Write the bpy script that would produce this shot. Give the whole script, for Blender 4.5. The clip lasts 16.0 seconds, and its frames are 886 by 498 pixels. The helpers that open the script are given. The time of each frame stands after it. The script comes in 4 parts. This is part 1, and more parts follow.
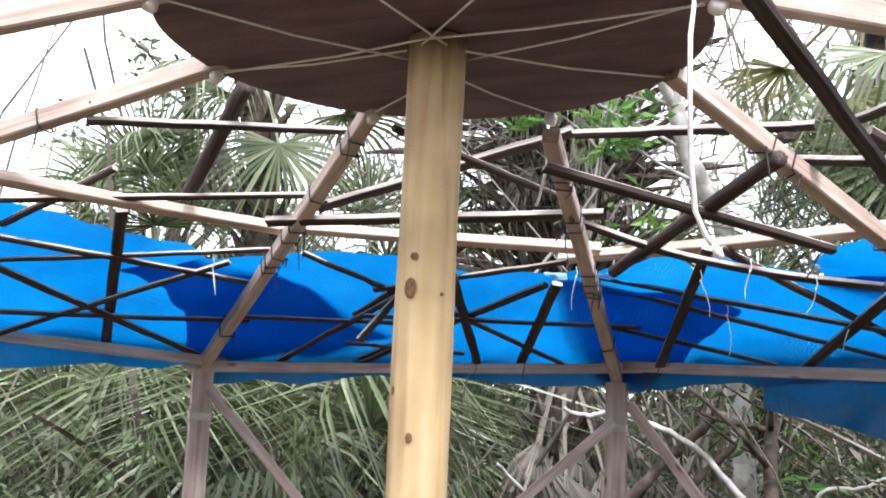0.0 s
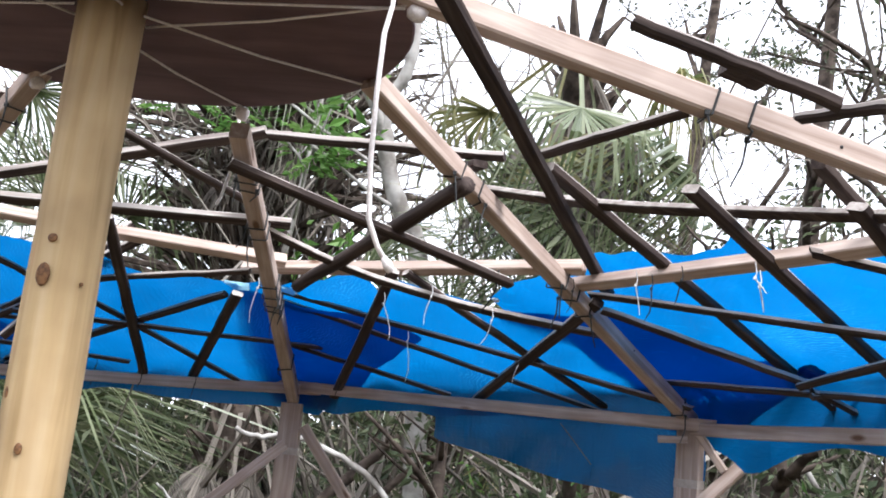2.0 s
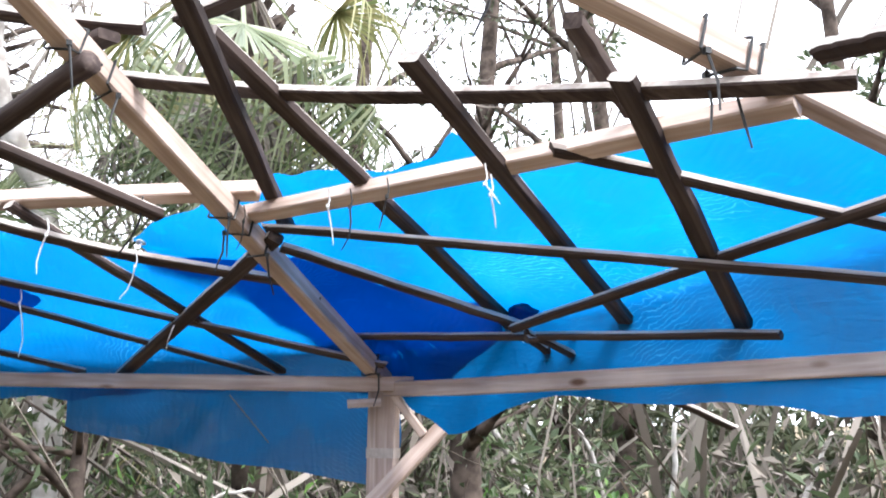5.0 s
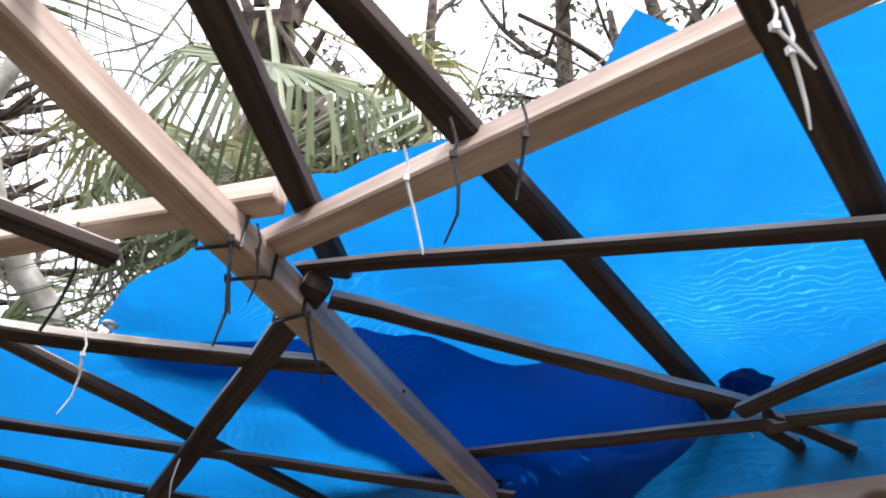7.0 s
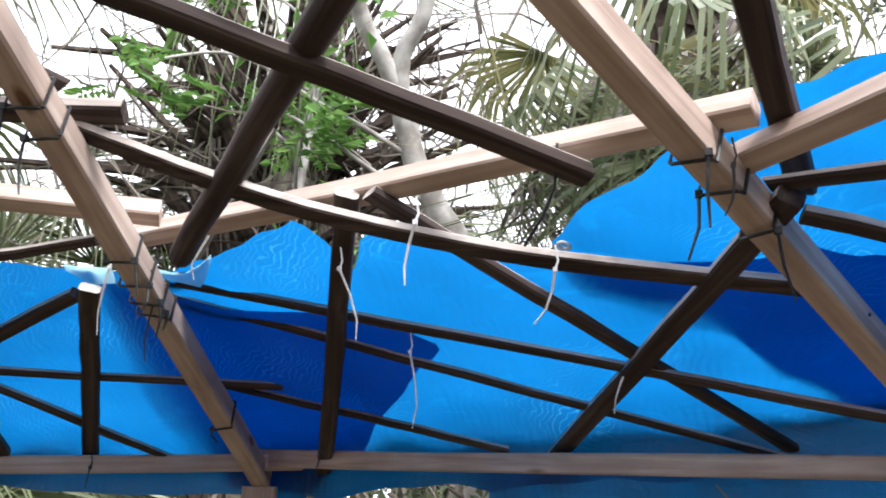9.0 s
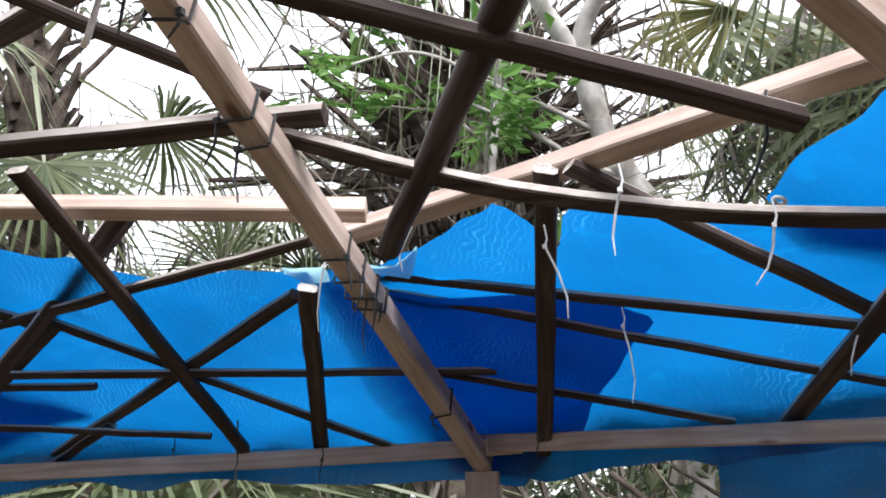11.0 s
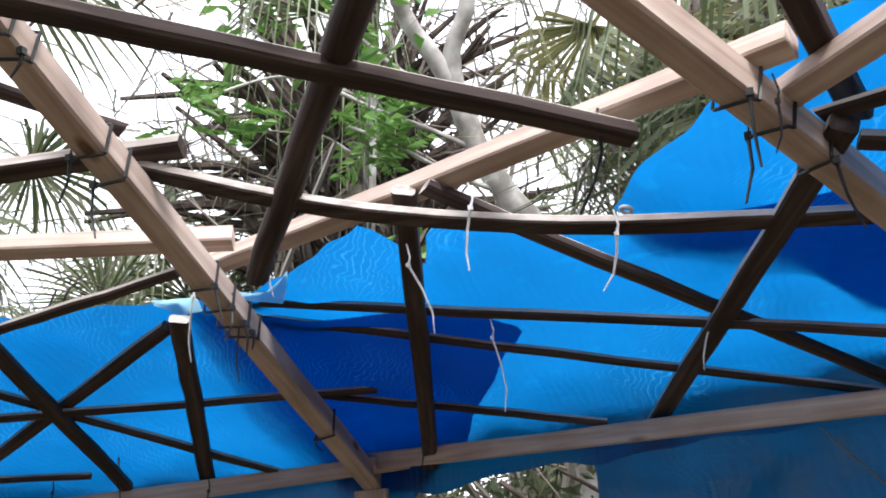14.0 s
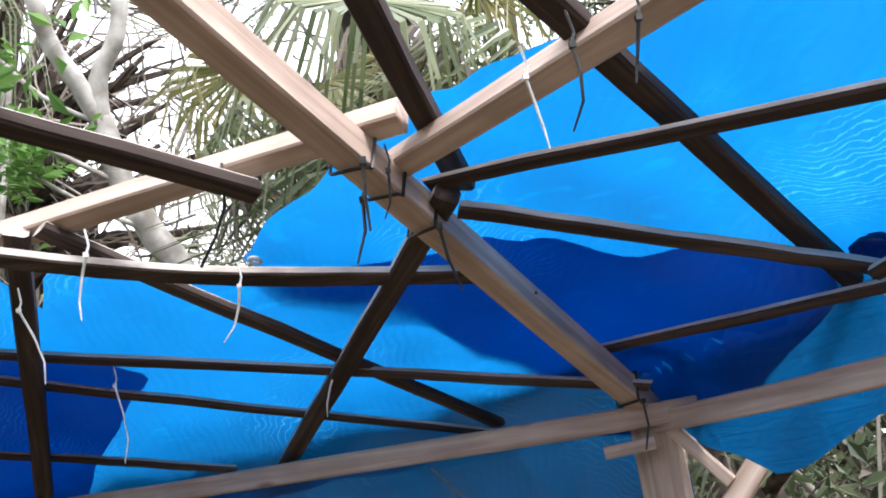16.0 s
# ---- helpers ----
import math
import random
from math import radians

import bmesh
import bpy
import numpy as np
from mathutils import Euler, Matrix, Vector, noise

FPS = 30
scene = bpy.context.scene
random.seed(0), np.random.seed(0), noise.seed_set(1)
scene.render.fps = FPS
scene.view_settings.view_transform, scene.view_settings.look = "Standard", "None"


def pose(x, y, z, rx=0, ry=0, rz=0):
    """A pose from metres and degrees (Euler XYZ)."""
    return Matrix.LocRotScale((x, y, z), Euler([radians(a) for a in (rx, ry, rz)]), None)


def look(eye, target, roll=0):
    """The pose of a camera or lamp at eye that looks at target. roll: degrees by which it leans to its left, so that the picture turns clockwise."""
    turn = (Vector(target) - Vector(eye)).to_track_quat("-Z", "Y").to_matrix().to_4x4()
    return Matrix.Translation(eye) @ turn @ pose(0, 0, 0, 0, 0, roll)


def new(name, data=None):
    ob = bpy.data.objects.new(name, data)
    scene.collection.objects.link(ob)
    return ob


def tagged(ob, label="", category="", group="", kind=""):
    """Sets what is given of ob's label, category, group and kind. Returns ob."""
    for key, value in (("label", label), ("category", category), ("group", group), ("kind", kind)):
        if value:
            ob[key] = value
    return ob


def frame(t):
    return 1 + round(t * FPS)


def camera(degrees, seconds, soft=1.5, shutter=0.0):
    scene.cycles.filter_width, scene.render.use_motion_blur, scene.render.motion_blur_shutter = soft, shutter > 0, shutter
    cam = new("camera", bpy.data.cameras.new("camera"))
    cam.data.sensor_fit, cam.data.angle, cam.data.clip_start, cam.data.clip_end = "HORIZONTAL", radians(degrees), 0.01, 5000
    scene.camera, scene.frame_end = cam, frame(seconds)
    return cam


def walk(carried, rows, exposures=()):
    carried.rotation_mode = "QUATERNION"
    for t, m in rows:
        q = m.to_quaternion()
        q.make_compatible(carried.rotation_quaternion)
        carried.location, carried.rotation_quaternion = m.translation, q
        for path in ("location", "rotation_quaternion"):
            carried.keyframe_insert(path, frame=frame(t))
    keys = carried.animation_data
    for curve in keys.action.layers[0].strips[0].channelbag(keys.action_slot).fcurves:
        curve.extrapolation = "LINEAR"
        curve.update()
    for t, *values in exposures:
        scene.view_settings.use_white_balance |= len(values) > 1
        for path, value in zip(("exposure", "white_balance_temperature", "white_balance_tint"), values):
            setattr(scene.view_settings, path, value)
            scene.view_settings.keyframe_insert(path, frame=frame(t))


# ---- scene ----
cam = camera(50.33, 16.0, soft=1.8, shutter=0.15)
# camera rows: seconds, x, y, z, heading, pitch, roll
PATH = [
    (0, 0.743, -1.792, 1.523, -21.63, 8.56, 2.27),
    (0.5, 0.715, -1.704, 1.539, -17.14, 9.58, 2.42),
    (1, 0.734, -1.673, 1.549, -11.70, 10.27, 3.28),
    (1.5, 0.785, -1.647, 1.507, -7.39, 11.30, 4.56),
    (2, 0.782, -1.625, 1.517, -3.98, 11.13, 5.40),
    (2.5, 0.779, -1.624, 1.518, -2.52, 10.67, 6.02),
    (3, 0.779, -1.617, 1.522, -1.65, 9.88, 6.34),
    (3.5, 0.776, -1.587, 1.525, -0.41, 8.00, 6.35),
    (4, 0.756, -1.464, 1.550, 6.60, 3.22, 5.75),
    (4.5, 0.801, -1.284, 1.515, 14.95, 3.01, 4.31),
    (4.7, 0.796, -1.191, 1.513, 16.81, 5.54, 1.63),
    (6.8, 0.955, -0.156, 1.565, 15.10, 19.04, -5.18),
    (7, 0.947, -0.115, 1.568, 12.96, 18.57, -4.43),
    (7.5, 0.917, -0.097, 1.565, 7.39, 16.91, -2.11),
    (8, 0.881, -0.077, 1.554, 1.77, 15.91, -0.74),
    (8.5, 0.849, -0.110, 1.537, -3.94, 15.78, 0.89),
    (9, 0.808, -0.115, 1.539, -9.58, 15.54, 1.32),
    (9.5, 0.778, -0.108, 1.542, -15.12, 15.21, 1.39),
    (10, 0.775, -0.100, 1.548, -19.17, 14.78, 1.16),
    (10.2, 0.771, -0.101, 1.544, -20.03, 14.77, 0.94),
    (12.3, 0.820, -0.109, 1.521, -21.92, 14.61, -3.16),
    (12.5, 0.805, -0.115, 1.523, -21.00, 14.73, -3.71),
    (13, 0.801, -0.118, 1.525, -19.98, 14.97, -4.07),
    (13.5, 0.814, -0.126, 1.527, -17.99, 15.04, -4.74),
    (14, 0.846, -0.122, 1.520, -15.11, 15.43, -5.68),
    (14.5, 0.856, -0.134, 1.497, -9.72, 16.81, -6.48),
    (15, 0.866, -0.148, 1.516, -2.65, 16.85, -7.27),
    (15.5, 0.889, -0.150, 1.531, 3.73, 16.70, -8.62),
    (16, 0.903, -0.151, 1.527, 6.11, 14.98, -9.17),
]


def row_pose(x, y, z, heading, pitch, roll):
    h, p = radians(heading), radians(pitch)
    way = Vector((math.sin(h) * math.cos(p), math.cos(h) * math.cos(p), math.sin(p)))
    return look((x, y, z), Vector((x, y, z)) + way, roll)


EXPOSURES = [(0.0, 1.54, 6000, 11), (0.5, 1.38, 6000, 11), (2.0, 1.22, 6000, 11), (3.4, 1.20, 6000, 11), (4.1, 1.32, 6000, 11), (4.5, 2.02, 6000, 11), (4.8, 2.02, 6000, 11), (6.6, 1.34, 6200, 11), (9.0, 1.36, 6200, 11), (10.0, 1.18, 6150, 11), (13.8, 1.20, 6150, 11), (15.2, 1.44, 6200, 11), (16.0, 1.5, 6200, 11)]
walk(cam, [(r[0], row_pose(*r[1:])) for r in PATH], exposures=EXPOSURES)

# ---- light: bright thin overcast ----
world = bpy.data.worlds.new("sky")
scene.world = world
world.use_nodes = True
wn, wl = world.node_tree.nodes, world.node_tree.links
sky = wn.new("ShaderNodeTexSky")
sky.sky_type = "NISHITA"
sky.sun_disc = False
SUN_AZ = radians(138)
sky.sun_elevation, sky.sun_rotation = radians(52), SUN_AZ
sky.air_density, sky.dust_density, sky.ozone_density = 1.0, 6.0, 1.0
cloud = wn.new("ShaderNodeMix")
cloud.data_type = "RGBA"
cloud.inputs[0].default_value = 0.85
cloud.inputs[7].default_value = (11.0, 11.0, 11.3, 1)
wl.new(sky.outputs[0], cloud.inputs[6])
wl.new(cloud.outputs[2], wn["Background"].inputs[0])
wn["Background"].inputs[1].default_value = 0.12

sun_data = bpy.data.lights.new("sun", "SUN")
sun_data.energy, sun_data.angle, sun_data.color = 2.2, radians(14), (1.0, 0.975, 0.95)
sun = new("sun", sun_data)
sun.matrix_world = look((0, 0, 10), (-10 * math.sin(SUN_AZ) * 0.78, -10 * math.cos(SUN_AZ) * 0.78, 0))


# ---- materials ----
def material(name, rough=0.7, spec=0.3):
    m = bpy.data.materials.new(name)
    m.use_nodes = True
    b = m.node_tree.nodes["Principled BSDF"]
    b.inputs["Roughness"].default_value = rough
    b.inputs["Specular IOR Level"].default_value = spec
    return m, m.node_tree.nodes, m.node_tree.links, b


def ramp_of(n, stops):
    r = n.new("ShaderNodeValToRGB")
    e = r.color_ramp.elements
    while len(e) < len(stops):
        e.new(0.5)
    for k, (at, c) in zip(e, stops):
        k.position, k.color = at, (*c, 1)
    return r


def wood(name, dark, mid, light, grain=(3, 60, 60), rough=0.65, knots=True, bump=0.25):
    """Sawn or worn timber with grain along local x."""
    m, n, l, b = material(name, rough, 0.25)
    tc = n.new("ShaderNodeTexCoord")
    inf = n.new("ShaderNodeObjectInfo")
    add = n.new("ShaderNodeVectorMath")
    add.operation = "ADD"
    mul = n.new("ShaderNodeVectorMath")
    mul.operation = "SCALE"
    mul.inputs["Scale"].default_value = 17.0
    comb = n.new("ShaderNodeCombineXYZ")
    for i in range(3):
        l.new(inf.outputs["Random"], comb.inputs[i])
    l.new(comb.outputs[0], mul.inputs[0])
    l.new(tc.outputs["Object"], add.inputs[0])
    l.new(mul.outputs[0], add.inputs[1])
    mp = n.new("ShaderNodeMapping")
    mp.inputs["Scale"].default_value = grain
    l.new(add.outputs[0], mp.inputs[0])
    t1 = n.new("ShaderNodeTexNoise")
    t1.inputs["Scale"].default_value, t1.inputs["Detail"].default_value = 1.0, 6
    t1.inputs["Distortion"].default_value = 0.6
    l.new(mp.outputs[0], t1.inputs["Vector"])
    t2 = n.new("ShaderNodeTexNoise")
    t2.inputs["Scale"].default_value, t2.inputs["Detail"].default_value = 5.0, 3
    l.new(add.outputs[0], t2.inputs["Vector"])
    r = ramp_of(n, [(0.3, dark), (0.5, mid), (0.72, light)])
    l.new(t1.outputs["Fac"], r.inputs[0])
    mixc = n.new("ShaderNodeMix")
    mixc.data_type, mixc.blend_type = "RGBA", "MULTIPLY"
    r2 = ramp_of(n, [(0.35, (0.72, 0.68, 0.66)), (0.65, (1.08, 1.06, 1.04))])
    l.new(t2.outputs["Fac"], r2.inputs[0])
    mixc.inputs[0].default_value = 0.8
    l.new(r.outputs[0], mixc.inputs[6])
    l.new(r2.outputs[0], mixc.inputs[7])
    out = mixc.outputs[2]
    if knots:
        v = n.new("ShaderNodeTexVoronoi")
        v.inputs["Scale"].default_value = 1.0
        mk = n.new("ShaderNodeMapping")
        mk.inputs["Scale"].default_value = (4, 11, 11)
        l.new(add.outputs[0], mk.inputs[0])
        l.new(mk.outputs[0], v.inputs["Vector"])
        rk = ramp_of(n, [(0.07, (0.28, 0.16, 0.08)), (0.14, (1, 1, 1))])
        l.new(v.outputs["Distance"], rk.inputs[0])
        mx = n.new("ShaderNodeMix")
        mx.data_type, mx.blend_type = "RGBA", "MULTIPLY"
        mx.inputs[0].default_value = 0.9
        l.new(out, mx.inputs[6])
        l.new(rk.outputs[0], mx.inputs[7])
        out = mx.outputs[2]
    l.new(out, b.inputs["Base Color"])
    bp = n.new("ShaderNodeBump")
    bp.inputs["Strength"].default_value, bp.inputs["Distance"].default_value = bump, 0.004
    l.new(t1.outputs["Fac"], bp.inputs["Height"])
    l.new(bp.outputs[0], b.inputs["Normal"])
    return m


M_PINE = wood("pine", (0.325, 0.242, 0.198), (0.44, 0.348, 0.296), (0.57, 0.478, 0.420))
M_POLE = wood("pole_pine", (0.39, 0.27, 0.13), (0.54, 0.39, 0.205), (0.61, 0.47, 0.28), grain=(26, 26, 1.6), knots=False)
# weathered brown, with the shade of the undersides put into the dark tone
M_DARK = wood("weathered_shaded_batten", (0.022, 0.014, 0.012), (0.044, 0.030, 0.026), (0.09, 0.068, 0.058), knots=False, rough=0.75, bump=0.5)
# bleached wood, paler still: light from above is put into its colour
M_PALE_TOP = wood("bleached_skylit_batten", (0.22, 0.19, 0.17), (0.38, 0.345, 0.32), (0.52, 0.49, 0.46), knots=False, rough=0.8, bump=0.4)
M_PLY = wood("plywood", (0.092, 0.056, 0.062), (0.128, 0.078, 0.084), (0.165, 0.100, 0.106), grain=(3, 14, 14), knots=False, rough=0.7)


def simple(name, c1, c2, scale=20.0, rough=0.6, spec=0.3, bump=0.0):
    m, n, l, b = material(name, rough, spec)
    tc = n.new("ShaderNodeTexCoord")
    t = n.new("ShaderNodeTexNoise")
    t.inputs["Scale"].default_value, t.inputs["Detail"].default_value = scale, 5
    l.new(tc.outputs["Object"], t.inputs["Vector"])
    r = ramp_of(n, [(0.35, c1), (0.65, c2)])
    l.new(t.outputs["Fac"], r.inputs[0])
    l.new(r.outputs[0], b.inputs["Base Color"])
    if bump:
        bp = n.new("ShaderNodeBump")
        bp.inputs["Strength"].default_value, bp.inputs["Distance"].default_value = bump, 0.01
        l.new(t.outputs["Fac"], bp.inputs["Height"])
        l.new(bp.outputs[0], b.inputs["Normal"])
    return m


M_ROPE = simple("white_cord", (0.62, 0.56, 0.54), (0.78, 0.73, 0.71), 200, 0.8)
M_TIE = simple("black_tie", (0.012, 0.012, 0.012), (0.03, 0.03, 0.03), 60, 0.45)
M_TIEW = simple("white_tie", (0.62, 0.62, 0.62), (0.75, 0.75, 0.75), 60, 0.4)
M_METAL = simple("grommet_metal", (0.55, 0.55, 0.53), (0.7, 0.7, 0.68), 80, 0.3)
M_METAL.node_tree.nodes["Principled BSDF"].inputs["Metallic"].default_value = 0.4
M_KNOT = simple("wood_knot", (0.10, 0.045, 0.02), (0.24, 0.12, 0.05), 130, 0.6)
M_TAPE = simple("tape", (0.42, 0.36, 0.31), (0.52, 0.45, 0.40), 60, 0.3)
M_SOIL = simple("leaf_litter", (0.06, 0.045, 0.03), (0.2, 0.16, 0.1), 9, 0.9, 0.1, 0.6)


# ---- building helpers ----
def part(name, bm, mat, parent=None, label="", smooth=False):
    me = bpy.data.meshes.new(name)
    bmesh.ops.recalc_face_normals(bm, faces=bm.faces)
    bm.to_mesh(me)
    bm.free()
    me.materials.append(mat)
    if smooth:
        for f in me.polygons:
            f.use_smooth = True
    ob = new(name, me)
    if parent is not None:
        ob.parent = parent
    if label:
        tagged(ob, label)
    return ob


def along(a, b, up=(0, 0, 1)):
    """Pose at a, local x towards b, local z as near as may be to up."""
    a, b, up = Vector(a), Vector(b), Vector(up)
    x = (b - a).normalized()
    y = up.cross(x)
    y = y.normalized() if y.length > 1e-4 else Vector((0, 1, 0))
    z = x.cross(y)
    m = Matrix((x, y, z)).transposed().to_4x4()
    m.translation = a
    return m


def timber_bm(length, w, d, seed=0, rough=0.0, bow=0.0, segs=6, bevel=0.003, chamfer=0.0):
    """A sawn bar along x with eased edges; rough: unevenness in metres; bow: sag in its middle."""
    rnd = random.Random(seed)
    bm = bmesh.new()
    rings = []
    b = min(bevel, w * 0.3, d * 0.3)
    prof = [(-w / 2 + b, -d / 2), (w / 2 - b, -d / 2), (w / 2, -d / 2 + b), (w / 2, d / 2 - b), (w / 2 - b, d / 2), (-w / 2 + b, d / 2), (-w / 2, d / 2 - b), (-w / 2, -d / 2 + b)]
    for i in range(segs + 1):
        t = i / segs
        oy, oz = rnd.uniform(-rough, rough), rnd.uniform(-rough, rough) - bow * 4 * t * (1 - t)
        k = 1 + (rnd.uniform(-rough, rough) / w if rough else 0)
        sh = chamfer * (1 if i == segs else -1 if i == 0 else 0)
        rings.append([bm.verts.new((t * length + sh * (p[1] / d), p[0] * k + oy, p[1] * k + oz)) for p in prof])
    for r0, r1 in zip(rings, rings[1:]):
        for j in range(8):
            bm.faces.new((r0[j], r0[(j + 1) % 8], r1[(j + 1) % 8], r1[j]))
    bm.faces.new(rings[0][::-1])
    bm.faces.new(rings[-1])
    return bm


def timber(name, a, b, w, d, mat, up=(0, 0, 1), parent=None, **kw):
    a, b = Vector(a), Vector(b)
    ob = part(name, timber_bm((b - a).length, w, d, **kw), mat, parent)
    ob.matrix_world = along(a, b, up)
    return ob


def tube_bm(points, radii, sides=8, bm=None, caps=True):
    """A tapering tube through points."""
    bm = bm or bmesh.new()
    pts = [Vector(p) for p in points]
    if not hasattr(radii, "__len__"):
        radii = [radii] * len(pts)
    rings = []
    ref = Vector((0.31, 0.17, 0.94))
    for i, p in enumerate(pts):
        d = (pts[min(i + 1, len(pts) - 1)] - pts[max(i - 1, 0)]).normalized()
        u = d.cross(ref)
        if u.length < 0.05:
            u = d.cross(Vector((1, 0, 0)))
        u.normalize()
        v = d.cross(u)
        rings.append([bm.verts.new(p + radii[i] * (math.cos(6.28319 * k / sides) * u + math.sin(6.28319 * k / sides) * v)) for k in range(sides)])
    for r0, r1 in zip(rings, rings[1:]):
        for k in range(sides):
            bm.faces.new((r0[k], r0[(k + 1) % sides], r1[(k + 1) % sides], r1[k]))
    if caps and sides > 2:
        bm.faces.new(rings[0][::-1])
        bm.faces.new(rings[-1])
    return bm


# ---- plan: eight-sided frame round a centre pole ----
DISC_R, DISC_Z = 0.587, 2.27
ORDER = "yzabcdef"
TOP_AZ = dict(y=-129.0, z=-86.0, a=-39.0, b=9.5, c=51.0, d=95.5, e=140.0, f=185.0)
# the surface on which the sheets lie: its line above each rafter, from the disc to the eave
ROOF = {
    "y": ((-0.466, -0.378, 2.270), (-1.547, -1.494, 1.600)),
    "z": ((-0.599, 0.042, 2.270), (-2.147, 0.113, 1.660)),
    "a": ((-0.378, 0.466, 2.273), (-1.570, 1.477, 1.618)),
    "b": ((0.107, 0.580, 2.174), (-0.030, 2.160, 1.630)),
    "c": ((0.480, 0.365, 2.246), (1.415, 1.634, 1.667)),
    "d": ((0.598, -0.052, 2.270), (2.149, 0.075, 1.820)),
    "e": ((0.386, -0.460, 2.270), (1.572, -1.466, 1.640)),
    "f": ((-0.052, -0.598, 2.270), (0.075, -2.149, 1.600)),
}
# rafters that sit a little off that line
RAFTERS = {
    "z": ((-0.600, 0.037, 2.279), (-2.208, -0.060, 1.911)),
    "d": ((0.600, -0.059, 2.276), (2.181, 0.100, 1.847)),
}
LOW_Z = {k: ROOF[k][1][2] for k in ORDER}
LOW_AZ = {k: math.degrees(math.atan2(ROOF[k][1][0], ROOF[k][1][1])) for k in ORDER}


def polar(az, r, z):
    t = radians(az)
    return Vector((r * math.sin(t), r * math.cos(t), z))


def foot_of(k, r, z):
    return polar(LOW_AZ[k], r, z)


def on_roof(k, s, lift=0.0):
    """A point on roof line k, s from 0 at the disc to 1 at the eave."""
    return Vector(ROOF[k][0]).lerp(Vector(ROOF[k][1]), s) + Vector((0, 0, lift))


def on_rafter(k, s):
    """A point in the middle of rafter k itself."""
    a, b = RAFTERS.get(k, ROOF[k])
    return Vector(a).lerp(Vector(b), s)


def on_bay(big_u, s, lift=0.0):
    """A point of the roof: whole part of big_u counts bays from rafter z, the rest runs across the bay."""
    i = math.floor(big_u)
    k, n = ORDER[(i + 1) % 8], ORDER[(i + 2) % 8]
    return on_roof(k, s, lift).lerp(on_roof(n, s, lift), big_u - i)


# ---- ground ----
def ground_height(x, y):
    d = math.hypot(x, y)
    return 0.12 * noise.noise(Vector((x * 0.35, y * 0.35, 0))) * min(1.0, max(0.0, (d - 2.6) / 3)) + 0.02 * noise.noise(Vector((x * 2, y * 2, 3)))


bm = bmesh.new()
radii = [0.0, 0.5, 1.0, 1.5, 2.0, 2.5, 3, 3.6, 4.3, 5.2, 6.5, 8, 10, 13, 17, 25, 45, 90, 200, 600, 2000]
rows = []
for r in radii[1:]:
    rows.append([bm.verts.new((r * math.cos(6.28319 * k / 64), r * math.sin(6.28319 * k / 64), ground_height(r * math.cos(6.28319 * k / 64), r * math.sin(6.28319 * k / 64)))) for k in range(64)])
mid = bm.verts.new((0, 0, 0))
for k in range(64):
    bm.faces.new((mid, rows[0][k], rows[0][(k + 1) % 64]))
for r0, r1 in zip(rows, rows[1:]):
    for k in range(64):
        bm.faces.new((r0[k], r1[k], r1[(k + 1) % 64], r0[(k + 1) % 64]))
tagged(part("ground", bm, M_SOIL, smooth=True), "brown earth covered in leaf litter", "ground", kind="structure")

# ---- centre pole ----
bm = bmesh.new()
pts, rad = [], []
for i in range(25):
    z = -0.05 + i * (DISC_Z - 0.004 + 0.05) / 24
    pts.append((0.006 * math.sin(z * 3.1), 0.004 * math.sin(z * 4.3 + 1), z))
    rad.append(0.064 - 0.003 * z / 2.3 + 0.0012 * math.sin(z * 9))
tube_bm(pts, rad, 28, bm)
pole = part("centre_pole", bm, M_POLE, smooth=True)
for az, z, a, c in ((190, 1.725, 0.014, 0.021), (184, 1.79, 0.009, 0.008), (180, 1.43, 0.007, 0.010), (128, 1.715, 0.004, 0.004), (150, 1.20, 0.010, 0.013), (228, 1.52, 0.009, 0.012)):
    bm = bmesh.new()
    bmesh.ops.create_uvsphere(bm, u_segments=14, v_segments=8, radius=1.0)
    for v in bm.verts:
        v.co = Vector((v.co.x * a, v.co.y * 0.0035, v.co.z * c))
    kn = part("knot", bm, M_KNOT, pole, "dark oval knot in the wood", smooth=True)
    p = polar(az, 0.0625, z)
    kn.matrix_world = Matrix.Translation(p) @ Euler((0, 0, -radians(az))).to_matrix().to_4x4()
tagged(pole, "round peeled pine pole holding up the plywood disc", "pole")

# ---- plywood disc ----
bm = bmesh.new()
rims = []
for z, k in ((0, 0.992), (0.003, 1.0), (0.015, 1.0), (0.018, 0.99)):
    rims.append([bm.verts.new((DISC_R * k * (1 + 0.006 * math.sin(3 * a + 1) + 0.003 * math.sin(11 * a)) * math.cos(a), DISC_R * k * (1 + 0.006 * math.sin(3 * a + 1) + 0.003 * math.sin(11 * a)) * math.sin(a), z)) for a in [6.28319 * i / 96 for i in range(96)]])
for r0, r1 in zip(rims, rims[1:]):
    for i in range(96):
        bm.faces.new((r0[i], r0[(i + 1) % 96], r1[(i + 1) % 96], r1[i]))
bm.faces.new(rims[0][::-1])
bm.faces.new(rims[-1])
disc = part("plywood_disc", bm, M_PLY)
disc.location = (-0.018, 0.008, DISC_Z)
tagged(disc, "round red-brown plywood disc resting on the centre pole", "disc")

